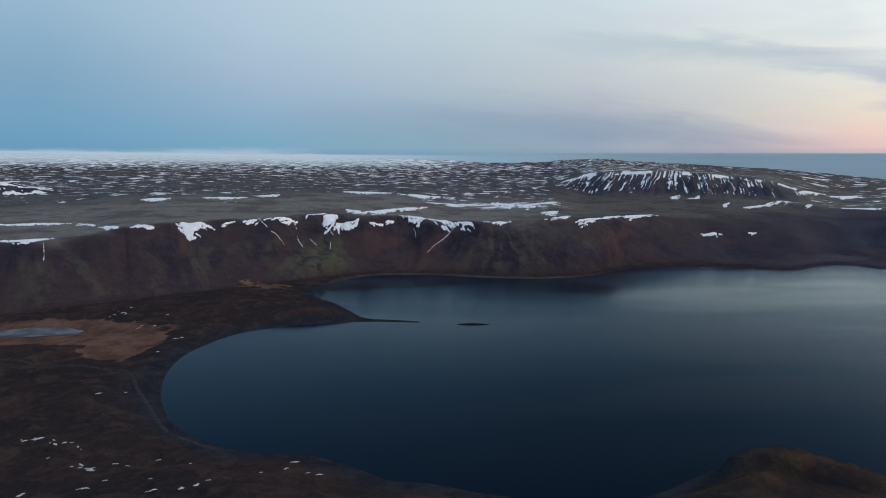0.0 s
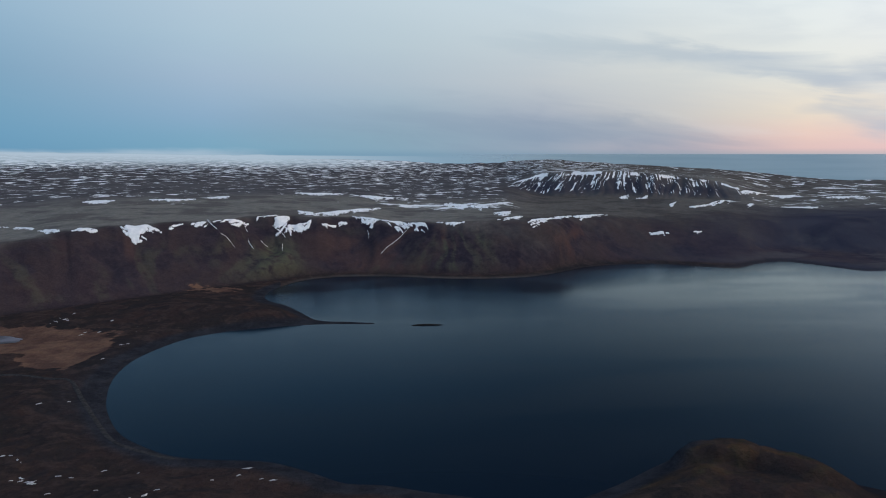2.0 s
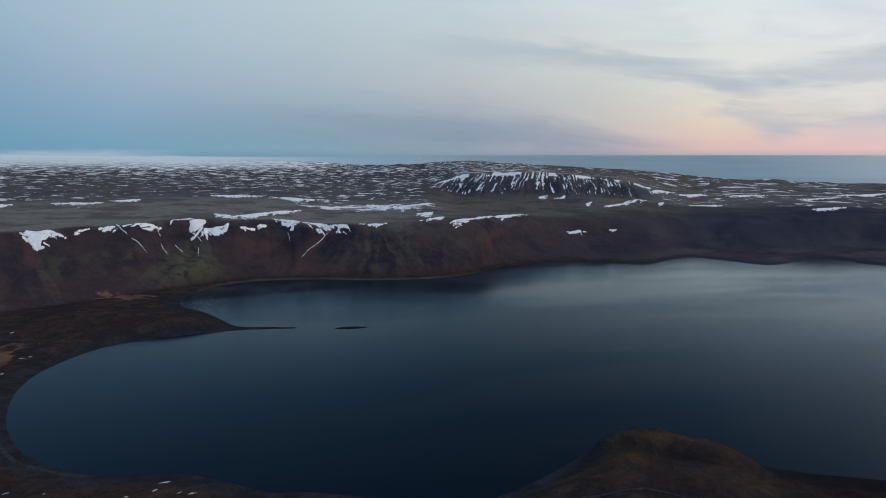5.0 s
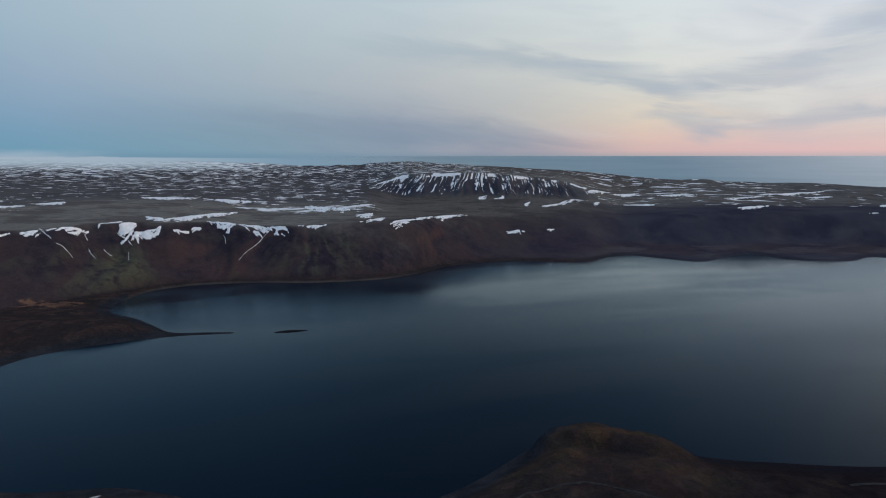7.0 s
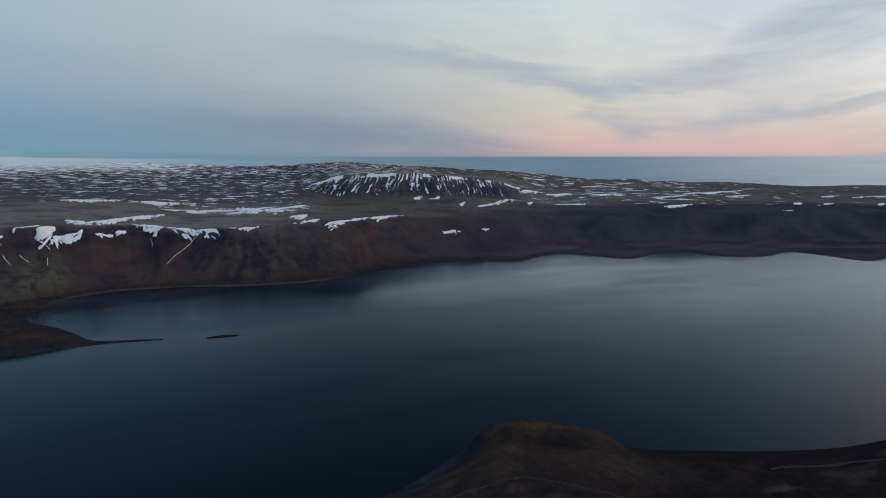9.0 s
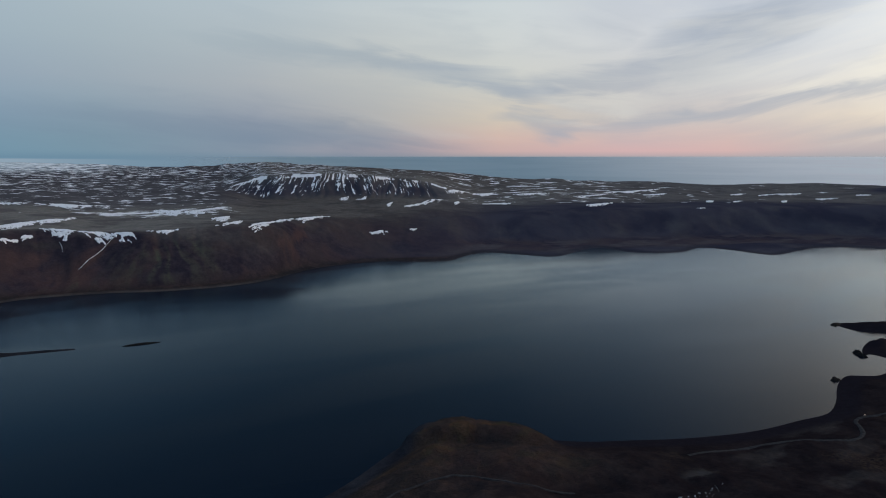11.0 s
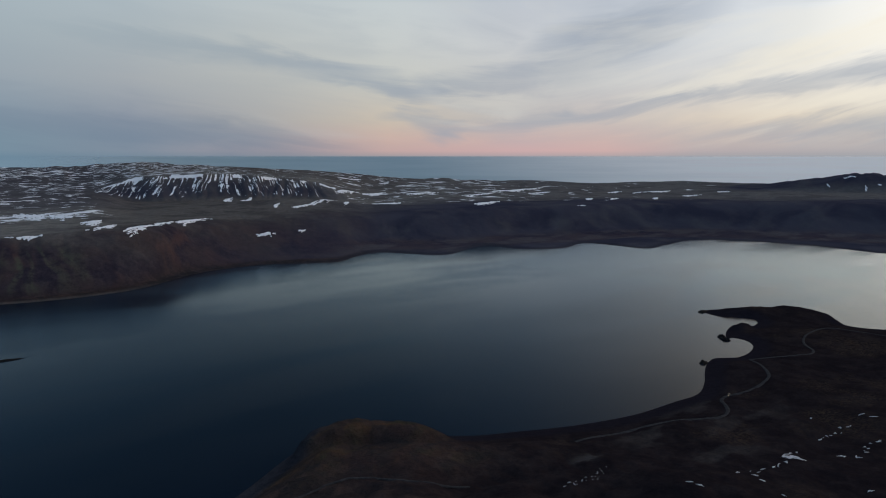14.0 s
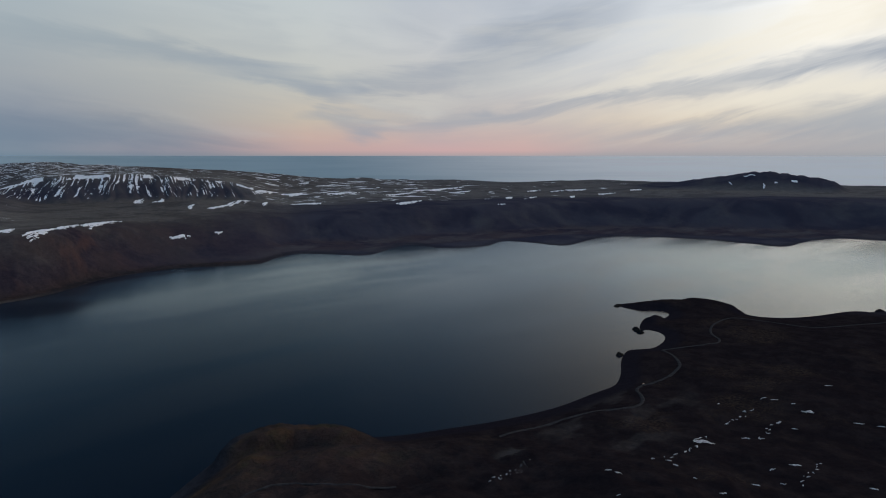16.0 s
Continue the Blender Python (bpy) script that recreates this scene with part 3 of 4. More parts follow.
SEA, n = material("glowing_sea_backdrop")
p = place(n)
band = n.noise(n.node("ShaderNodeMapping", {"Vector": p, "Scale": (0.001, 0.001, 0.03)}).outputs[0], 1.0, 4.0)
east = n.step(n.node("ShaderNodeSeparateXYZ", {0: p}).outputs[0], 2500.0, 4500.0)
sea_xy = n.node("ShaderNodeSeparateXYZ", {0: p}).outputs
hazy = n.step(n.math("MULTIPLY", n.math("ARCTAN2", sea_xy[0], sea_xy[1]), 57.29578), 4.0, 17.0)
# reflected sky glow is painted in: paler colour and emission towards the east
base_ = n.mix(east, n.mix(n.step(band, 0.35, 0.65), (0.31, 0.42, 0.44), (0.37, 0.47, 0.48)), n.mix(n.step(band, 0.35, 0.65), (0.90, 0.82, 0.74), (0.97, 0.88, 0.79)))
glowing_sea = n.node("ShaderNodeBsdfPrincipled", {"Base Color": base_, "Roughness": 0.4, "Emission Color": (0.80, 0.74, 0.67, 1), "Emission Strength": n.math("MULTIPLY", east, 0.19)}).outputs[0]
n.node("ShaderNodeOutputMaterial", {"Surface": n.node("ShaderNodeMixShader", {0: hazy, 1: n.node("ShaderNodeBsdfTransparent").outputs[0], 2: glowing_sea}).outputs[0]})

ROAD, n = material("gravel_road")
p = place(n)
finish(n, n.mix(n.step(n.noise(p, 0.3, 6.0), 0.35, 0.65), (0.030, 0.029, 0.031), (0.050, 0.048, 0.048)), 0.95, None, **{"Specular IOR Level": 0.0})

POND, n = material("frozen_pond")
p = place(n)
finish(n, n.mix(n.step(n.noise(p, 0.03, 5.0), 0.4, 0.62), (0.062, 0.058, 0.064), (0.165, 0.158, 0.178)), 0.6, None, **{"Specular IOR Level": 0.15})

ROCK, n = material("lava_rock")
p = place(n)
rn = n.noise(p, 0.5, 6.0)
finish(n, n.mix(n.step(rn, 0.35, 0.65), (0.006, 0.006, 0.0065), (0.013, 0.012, 0.012)), 0.9, bump(n, rn, 0.8, 0.6), **{"Specular IOR Level": 0.1})

PAINT, n = material("dark_car_paint")
finish(n, (0.02, 0.022, 0.026), 0.3)
RUBBER, n = material("tyre_rubber")
finish(n, (0.015, 0.015, 0.015), 0.9)
GLASS, n = material("car_glass")
finish(n, (0.01, 0.012, 0.014), 0.05)
LAMP, n = material("headlight")
n.node("ShaderNodeOutputMaterial", {"Surface": n.node("ShaderNodeEmission", {"Color": (1.0, 0.66, 0.36, 1), "Strength": 8.0}).outputs[0]})


# ---- ground, lake and sea ----
def mesh_object(name, verts, faces, mat, parent=None, shade=True):
    me = bpy.data.meshes.new(name)
    me.from_pydata([tuple(v) for v in verts], [], faces)
    me.materials.append(mat)
    if shade:
        me.shade_smooth()
    ob = new(name, me)
    ob.parent = parent
    return ob


def part(name, bm, mat, parent, label=""):
    me = bpy.data.meshes.new(name)
    bm.to_mesh(me)
    bm.free()
    me.materials.append(mat)
    ob = new(name, me)
    ob.parent = parent
    return tagged(ob, label) if label else ob


def rings():
    r, out = 0.01, []
    while r < EDGE + 200:
        out.append(r)
        if r < 260:
            r += 12.0
        else:
            r += min(max(r * r * 1.3 / 3e5, 1.0), 4.0 if r < 2100 else 6.5 if r < 3000 else 14.0)
    return np.array(out)


FINE_AZ = np.concatenate([np.arange(-36.0, 7.0, 0.095), np.arange(7.0, 30.0, 0.055), np.arange(30.0, 79.0, 0.105)])
COARSE_AZ = np.arange(79.0, 324.0, 4.0)
AZ = np.radians(np.concatenate([FINE_AZ, COARSE_AZ]))
RR = rings()
nr, na = len(RR), len(AZ)
gr, ga = np.meshgrid(RR, AZ, indexing="ij")
gx, gy = (gr * np.sin(ga)).ravel(), (gr * np.cos(ga)).ravel()
gd = lake_distance(gx, gy)
gz, Z = terrain(gx, gy, gd)
idx = np.arange(nr * na).reshape(nr, na)
nxt = np.roll(idx, -1, 1)
quads = np.stack([idx[:-1], idx[1:], nxt[1:], nxt[:-1]], -1).reshape(-1, 4)
quads = quads[(gd[quads] > -70).any(1)]
used = np.zeros(nr * na, bool)
used[quads] = True
remap = np.cumsum(used) - 1
quads = remap[quads]
me = bpy.data.meshes.new("ground")
nv, nf = int(used.sum()), len(quads)
me.vertices.add(nv)
me.vertices.foreach_set("co", np.stack([gx, gy, gz], 1)[used].astype(np.float32).ravel())
me.loops.add(nf * 4)
me.loops.foreach_set("vertex_index", quads[:, ::-1].astype(np.int32).ravel())
me.polygons.add(nf)
me.polygons.foreach_set("loop_start", (np.arange(nf) * 4).astype(np.int32))
me.update(calc_edges=True)
me.shade_smooth()

zd, zaz, zr_, zt = Z["d"], Z["az"], Z["r"], Z["t"]
far_side = smooth(zr_, Z["foot"] - 30, Z["foot"] + 20)
beach = smooth(zd, 30, 14) + 0.9 * np.exp(-((gx + 305) / 60) ** 2 - ((gy - 760) / 130) ** 2) * smooth(zd, 75, 40)
bent, sl = Z["bent"], Z["s"]
on_hill = Z["hill"]
rock = smooth(fbm(bent / 44, gr.ravel() / 105, 5, 70), 0.0, 0.42)
# dark streaks, stronger near the rim and along gully beds
rock = np.clip(0.8 * rock + smooth(sl, 0.62, 0.98) * smooth(fbm(bent / 24, gr.ravel() / 40, 3, 72), -0.2, 0.3) * 0.4 + smooth(Z["gully"], 0.20, 0.02) * 0.15, 0, 1) * smooth(zaz, 34, 14)
# evenly darker west of bearing -13, weaker round bearing 4
rock = np.clip(rock * (1 - 0.5 * np.exp(-((zaz - 4) / 5) ** 2)) + 0.45 * smooth(zaz, -13, -19), 0, 1)
scree = np.exp(-((zaz + 21.6 - 0.6 * (1 - sl)) / 0.42) ** 2) * smooth(sl, 0.40, 0.6) + 0.6 * np.exp(-((zaz + 25.8) / 0.5) ** 2) * smooth(sl, 0.45, 0.65) * smooth(sl, 0.95, 0.8)
rust = smooth(fbm(bent / 120 + 7, gr.ravel() / 190, 5, 73, 0.6), -0.05, 0.35) * smooth(sl, 1.0, 0.7)
moss = smooth(fbm(bent / 60 + 3, gr.ravel() / 110, 4, 74), 0.06, 0.42) * smooth(sl, 0.95, 0.5) * smooth(zaz, 13, 7)
moss = np.clip(0.5 * moss + 1.5 * np.exp(-((zaz + 10.2 + 0.8 * sl) / (2.1 - 1.8 * sl.clip(0, 1))) ** 2) * smooth(sl, 0.75, 0.3) + 0.8 * np.exp(-((zaz - 4.5) / 3.2) ** 2) * smooth(fbm(bent / 26, gr.ravel() / 120, 3, 75), -0.1, 0.3) * smooth(sl, 0.85, 0.5), 0, 1) * on_hill
east_near = smooth(zaz, 18, 44) * smooth(zr_, 1500, 1200) * (1 - Z["knoll"]) * smooth(gx, 60, 260)
beach = np.clip(beach, 0, 1) * np.where((zaz > -10) & (zr_ > 1200), 0.45 - 0.45 * smooth(zaz, 16, 10), 1.0)
olive = Z["plateau"] * smooth(zt, 0.75, 0.15) * (0.55 * smooth(zaz, 46, 16) + 0.45 * smooth(zaz, 14, 4)) + 0.8 * Z["plateau"] * smooth(zaz, 18, 38) * smooth(zt, 0.02, 0.16)
# last term lightens the far west plateau: haze put into the colour
olive = np.clip(olive + 0.4 * Z["scarp"] * (1 - Z["wallface"]) + 0.5 * Z["plateau"] * smooth(zaz, 14, 8) * smooth(zt, 0.3, 0.6), 0, 1)
beyond = np.maximum(far_side, smooth(zr_, 1200, 1350) * smooth(zaz, 20, 30))
west = smooth(zaz, 14, 8)
# lava ground, plus a west plateau term that imitates distance haze
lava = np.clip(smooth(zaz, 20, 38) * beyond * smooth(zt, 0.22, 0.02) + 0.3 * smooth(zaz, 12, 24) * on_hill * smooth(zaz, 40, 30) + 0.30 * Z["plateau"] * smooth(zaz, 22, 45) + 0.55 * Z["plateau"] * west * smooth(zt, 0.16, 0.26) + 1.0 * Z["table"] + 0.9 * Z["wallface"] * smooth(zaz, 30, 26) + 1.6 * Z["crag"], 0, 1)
meadow = np.exp(-(((gx - 390) / 15) ** 2 + ((gy - 337) / 9) ** 2) ** 2) * smooth(fbm(gx / 12, gy / 12, 3, 96), -0.35, 0.1)
olive = np.clip(olive + 0.22 * meadow + 0.10 * smooth(fbm(gx / 60, gy / 30, 4, 97), 0.0, 0.4) * smooth(gx, 420, 480) * smooth(gx, 680, 600) * smooth(gy, 240, 280) * (1 - far_side), 0, 1)
lowland = smooth(zaz, 25, 31) * on_hill * smooth(sl, 0.60, 0.40)
olive = np.clip(olive + 0.30 * lowland * smooth(fbm(gx / 160, gy / 70, 4, 101), -0.15, 0.25) + 0.25 * smooth(zd, 16, 8) * smooth(zaz, -12, -6) * smooth(zaz, 16, 10) * (zr_ > 1200), 0, 1)
lava = lava * (1 - 0.55 * lowland)
wash = 0.9 * Z["knoll"] * (0.2 + 0.8 * smooth(fbm(gx / 34, gy / 15, 4, 105), -0.15, 0.2)) * (0.45 + 0.55 * smooth(gy, 425, 470)) + 1.5 * meadow
snow = Z["plateau"] * west * (0.42 * smooth(zt + 0.10 * smooth(zaz, -5, 2) + 0.05 * fbm(gx / 260, gy / 260, 3, 88), 0.16, 0.24) + 0.08 * smooth(zt, 0.25, 0.55) + 0.12 * fbm(gx / 520, gy / 520, 3, 89))
snow = snow + Z["plateau"] * west * 0.24 * smooth(zt, 0.05, 0.12) * smooth(zt, 0.2, 0.16)
snow = snow + Z["plateau"] * (1 - west) * ((0.40 + 0.14 * smooth(zaz, 23, 17)) * smooth(zr_, 2900, 3050) * smooth(zaz, 28, 23) + 0.45 * smooth(zr_, 2350, 2550) * smooth(zaz, 23, 28) * smooth(zaz, 52, 40) + 0.27 * smooth(zaz, 42, 52) * smooth(zr_, 2500, 2700) * smooth(zaz, 64, 56))
snow = snow + (0.05 * smooth(zr_, 3200, 3700) + 0.06 * smooth(zr_, 3700, 4050)) * smooth(zaz, 8, -2) * Z["plateau"]
sc, wallface = Z["sc"], Z["wallface"]
# snow on the escarpment: chutes that spread from its crest, full in the west, thin lines in the middle
lean = Z["arc2"] + np.interp(zaz, (8, 15.5, 17.5, 19.5, 30), (75, 62, 30, -34, -44)) * (1 - sc) + 12 * fbm(gx / 120, gy / 120, 3, 80)
full = np.interp(zaz, (8, 10, 11.5, 13.5, 14.5, 16.5, 18.5, 20, 22, 24, 26, 29), (-0.1, 0.10, 0.16, 0.10, 0.0, -0.06, -0.02, 0.06, 0.0, 0.04, -0.10, -0.25))
chute = 0.6 * gnoise(lean / 8, sc * 1.2, 81) + 0.85 * gnoise(lean / 4.0, sc * 1.6, 86) + 0.4 * gnoise(lean / 36, sc * 2.4, 87) + 0.25 * gnoise(lean / 19, sc * 3.0, 92)
ledge = 0.30 * np.minimum(gnoise(Z["arc2"] / 26, sc * 5.5, 98), 0) + 0.25 * np.minimum(gnoise(Z["arc2"] / 60, sc * 9.0, 99), 0)
wall_snow = smooth(chute + ledge + full + 0.20 * smooth(sc, 0.45, 0.98) - 0.34 * smooth(sc, 0.42, 0.1), 0.13, 0.27) * smooth(sc, 0.05, 0.25) * (0.72 + 0.28 * smooth(chute, 0.3, 0.6))
thin = smooth(gnoise(lean / 3.4, sc * 0.8, 103) + 0.4 * gnoise(lean / 14, sc * 2.2, 104), 0.16, 0.42) * smooth(sc, 0.10, 0.35)
wall_snow = np.maximum(wall_snow, 0.74 * thin * smooth(zaz, 11, 14) * smooth(zaz, 25, 21))
wall_snow = np.maximum(wall_snow, smooth(fbm(Z["arc2"] / 70, sc * 4, 4, 82) + 0.35 * full, 0.10, 0.18) * smooth(sc, 0.84, 0.92))
snow = snow + 0.54 * Z["scarp"] * (1 - wallface) * smooth(zaz, 9, 13) * smooth(zaz, 26, 22) * smooth(zr_, 3050, 2900)
snow = np.where((wallface > 0.02) & (zaz < 28.5), wall_snow * smooth(wallface, 0.02, 0.1), snow) + 0.40 * Z["table"] * smooth(zr_, 3560, 3760) * smooth(fbm(gx / 60, gy / 60, 3, 91), 0.0, 0.3)
snow = np.maximum(snow, smooth(fbm(gx / 26, gy / 50, 3, 83), 0.06, 0.16) * (Z["crag"] > 0.12))
close = smooth(zr_, 1150, 1000)
snow = snow + 0.30 * np.exp(-((gx + 370) / 70) ** 2 - ((gy - 970) / 60) ** 2)
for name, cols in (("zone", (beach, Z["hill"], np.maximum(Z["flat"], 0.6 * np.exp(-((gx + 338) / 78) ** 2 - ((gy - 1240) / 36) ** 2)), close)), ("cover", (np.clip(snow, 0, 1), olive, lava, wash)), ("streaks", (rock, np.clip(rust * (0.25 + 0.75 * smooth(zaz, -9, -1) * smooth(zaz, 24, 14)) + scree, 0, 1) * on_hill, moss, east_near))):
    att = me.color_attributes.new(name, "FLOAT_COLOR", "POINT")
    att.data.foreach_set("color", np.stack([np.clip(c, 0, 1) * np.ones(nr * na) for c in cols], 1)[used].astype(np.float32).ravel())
me.materials.append(GROUND)
tagged(new("ground", me), "brown volcanic moorland with snow-streaked plateau round a lake", "ground", kind="structure")


def height(x, y):
    return terrain(np.atleast_1d(x), np.atleast_1d(y))[0]


lake = mesh_object("lake", [(-420, 380, 0), (2480, 60, 0), (2480, 1600, 0), (-420, 1600, 0)], [(0, 1, 2, 3)], WATER)
tagged(lake, "calm dark blue mountain lake mirroring the dusk sky", "lake", kind="structure")

cols = np.radians(np.arange(-60, 121, 1.0))
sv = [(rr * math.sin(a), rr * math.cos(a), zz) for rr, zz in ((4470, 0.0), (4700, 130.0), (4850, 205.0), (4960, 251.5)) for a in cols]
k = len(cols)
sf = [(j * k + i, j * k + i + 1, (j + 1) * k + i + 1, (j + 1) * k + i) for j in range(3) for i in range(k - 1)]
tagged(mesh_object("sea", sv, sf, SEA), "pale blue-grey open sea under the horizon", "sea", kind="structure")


# low cloud lying on the far western snowfields: a soft-edged bank far behind the rest
CLOUD, n = material("low_cloud")
p = place(n)
px_, py_, pz_ = n.node("ShaderNodeSeparateXYZ", {0: p}).outputs
bearing_ = n.math("MULTIPLY", n.math("ARCTAN2", px_, py_), 57.29578)
tall_ = n.math("MULTIPLY_ADD", n.math("SUBTRACT", pz_, EYE_HEIGHT), 57.3 / 3350, n.math("MULTIPLY", n.math("SUBTRACT", n.noise(n.node("ShaderNodeMapping", {"Vector": p, "Scale": (0.0016, 0.0016, 0.03)}).outputs[0], 1.0, 5.0, 0.6, 0.6), 0.5), 0.55))
over = n.math("SUBTRACT", tall_, n.math("MULTIPLY_ADD", bearing_, -0.011, -0.17))
soft = n.math("MULTIPLY", n.step(over, -1.25, -0.35), n.step(over, 0.07, -0.06))
soft = n.math("MULTIPLY", soft, n.step(bearing_, 7.0, -12.0, 0.0, 0.9))
# fixed emission replaces the skylight that would brighten the cloud
n.node("ShaderNodeOutputMaterial", {"Surface": n.node("ShaderNodeMixShader", {0: soft, 1: n.node("ShaderNodeBsdfTransparent").outputs[0], 2: n.node("ShaderNodeEmission", {"Color": (*srgb(172, 190, 206), 1.0)}).outputs[0]}).outputs[0]})
cols = np.radians(np.arange(-60, 9, 1.0))
k = len(cols)
tagged(mesh_object("cloud_bank", [(3350 * math.sin(a), 3350 * math.cos(a), zz) for zz in (150.0, 290.0) for a in cols], [(i, i + 1, k + i + 1, k + i) for i in range(k - 1)], CLOUD), "soft white low cloud lying over far snowfields", "cloud bank", kind="structure")


# ---- roads and pond ----
def ribbon(name, points, width, mat, lift, label, category):
    c = curve(points, 4.0)
    tan_ = np.gradient(c, axis=0)
    tan_ /= np.linalg.norm(tan_, axis=1)[:, None]
    side = np.stack([-tan_[:, 1], tan_[:, 0]], 1)
    wv = width * (1 + 0.12 * gnoise(np.arange(len(c)) / 4.0, 0.5, 40))[:, None] / 2
    rows = [c + side * wv * q for q in (-1.15, -0.8, 0.0, 0.8, 1.15)]
    zc = height(c[:, 0], c[:, 1])
    zc = np.maximum(np.convolve(np.pad(zc, 3, "edge"), np.ones(7) / 7, "valid"), 0.4)
    verts, kk = [], len(c)
    for q, row in enumerate(rows):
        zz = np.maximum(zc, height(row[:, 0], row[:, 1])) + (lift if 0 < q < 4 else -0.4)
        verts += list(np.column_stack([row, zz]))
    faces = [(q * kk + i + 1, q * kk + i, (q + 1) * kk + i, (q + 1) * kk + i + 1) for q in range(4) for i in range(kk - 1)]
    return tagged(mesh_object(name, verts, faces, mat), label, category, kind="structure")


ribbon("road_west", [(-645, 768), (-509, 759), (-454, 755), (-398, 749), (-362, 735), (-327, 685), (-284, 622), (-258, 586), (-235, 566), (-188, 541)], 4.6, ROAD, 0.35, "narrow grey gravel track along the lake's western beach", "road")
ROAD_EAST = [(419, 374), (456, 369), (498, 362), (533, 348), (559, 332), (576, 330), (598, 339), (619, 358), (638, 364), (669, 358), (704, 360), (729, 367), (761, 393), (783, 419)]
ribbon("road_east", ROAD_EAST, 3.6, ROAD, 0.35, "winding pale gravel road beside the dark beach", "road")
ribbon("road_point", [(783, 419), (805, 409), (840, 388), (861, 382), (881, 390), (904, 412), (943, 427), (988, 432), (1021, 420), (1032, 367), (1046, 317), (1147, 259), (1306, 160)], 3.2, ROAD, 0.35, "pale gravel road winding over the dark point", "road")
ribbon("road_headland", [(152, 401), (172, 407), (197, 414), (216, 415), (231, 409), (242, 398), (253, 383), (266, 369), (289, 357)], 2.0, ROAD, 0.35, "faint gravel track across the grassy headland", "road")

ang = np.linspace(0, 2 * np.pi, 72, endpoint=False)
rad = 1 + 0.35 * gnoise(np.cos(ang) * 1.3, np.sin(ang) * 1.3, 44)
px, py = -600 + 96 * rad * np.cos(ang), 916 + 27 * rad * np.sin(ang)
pz = float(height(-590, 918)[0]) + 0.5
tagged(mesh_object("pond", [(-590, 918, pz)] + [(a, b, pz) for a, b in zip(px, py)], [(0, 1 + i, 1 + (i + 1) % 72) for i in range(72)], POND), "pale half-frozen pond in tan marsh grass", "pond", kind="structure")


# ---- islet, rocks ----
def mound(name, x, y, lx, ly, hh, turn, mat, seed, label, category, group="", sink=0.6):
    """A low irregular mass of gravel or rock."""
    verts, faces, nu, nw = [(0, 0, hh)], [], 40, 8
    for j in range(1, nw + 1):
        for i in range(nu):
            a = 2 * math.pi * i / nu
            q = (j / nw) * (1 + 0.3 * float(gnoise(math.cos(a) * 1.6 + seed, math.sin(a) * 1.6, 50)))
            up_ = hh * max(0.0, 1 - (j / nw) ** 2.2) * (1 + 0.7 * float(gnoise(q * 3 * math.cos(a) + seed, q * 3 * math.sin(a), 51)))
            verts.append((lx * q * math.cos(a), ly * q * math.sin(a), up_ - (sink if j == nw else 0)))
    faces += [(0, 1 + i, 1 + (i + 1) % nu) for i in range(nu)]
    faces += [(1 + (j - 1) * nu + i, 1 + j * nu + i, 1 + j * nu + (i + 1) % nu, 1 + (j - 1) * nu + (i + 1) % nu) for j in range(1, nw) for i in range(nu)]
    ob = mesh_object(name, verts, faces, mat)
    base = max(0.0, float(height(x, y)[0]))
    ob.matrix_world = pose(x, y, base - 0.05, 0, 0, turn)
    return tagged(ob, label, category, group)


mound("gravel_islet", 41, 973, 25, 5.0, 1.5, 0, ROCK, 3, "long low dark gravel islet off the spit", "islet")
for i, (x, y, lx, ly, hh) in enumerate([(732, 450, 7, 4, 3.0), (738, 455, 4, 3, 2.0), (854, 495, 9, 5, 3.5), (861, 504, 6, 5, 4.0), (1253, 293, 9, 7, 4.0), (981, 610, 14, 6, 2.5)]):
    mound("shore_rock", x, y, lx, ly, hh, 40 * i, ROCK, i * 3.1, "black lava rock at the water's edge", "rock", "lava rocks on the shore")


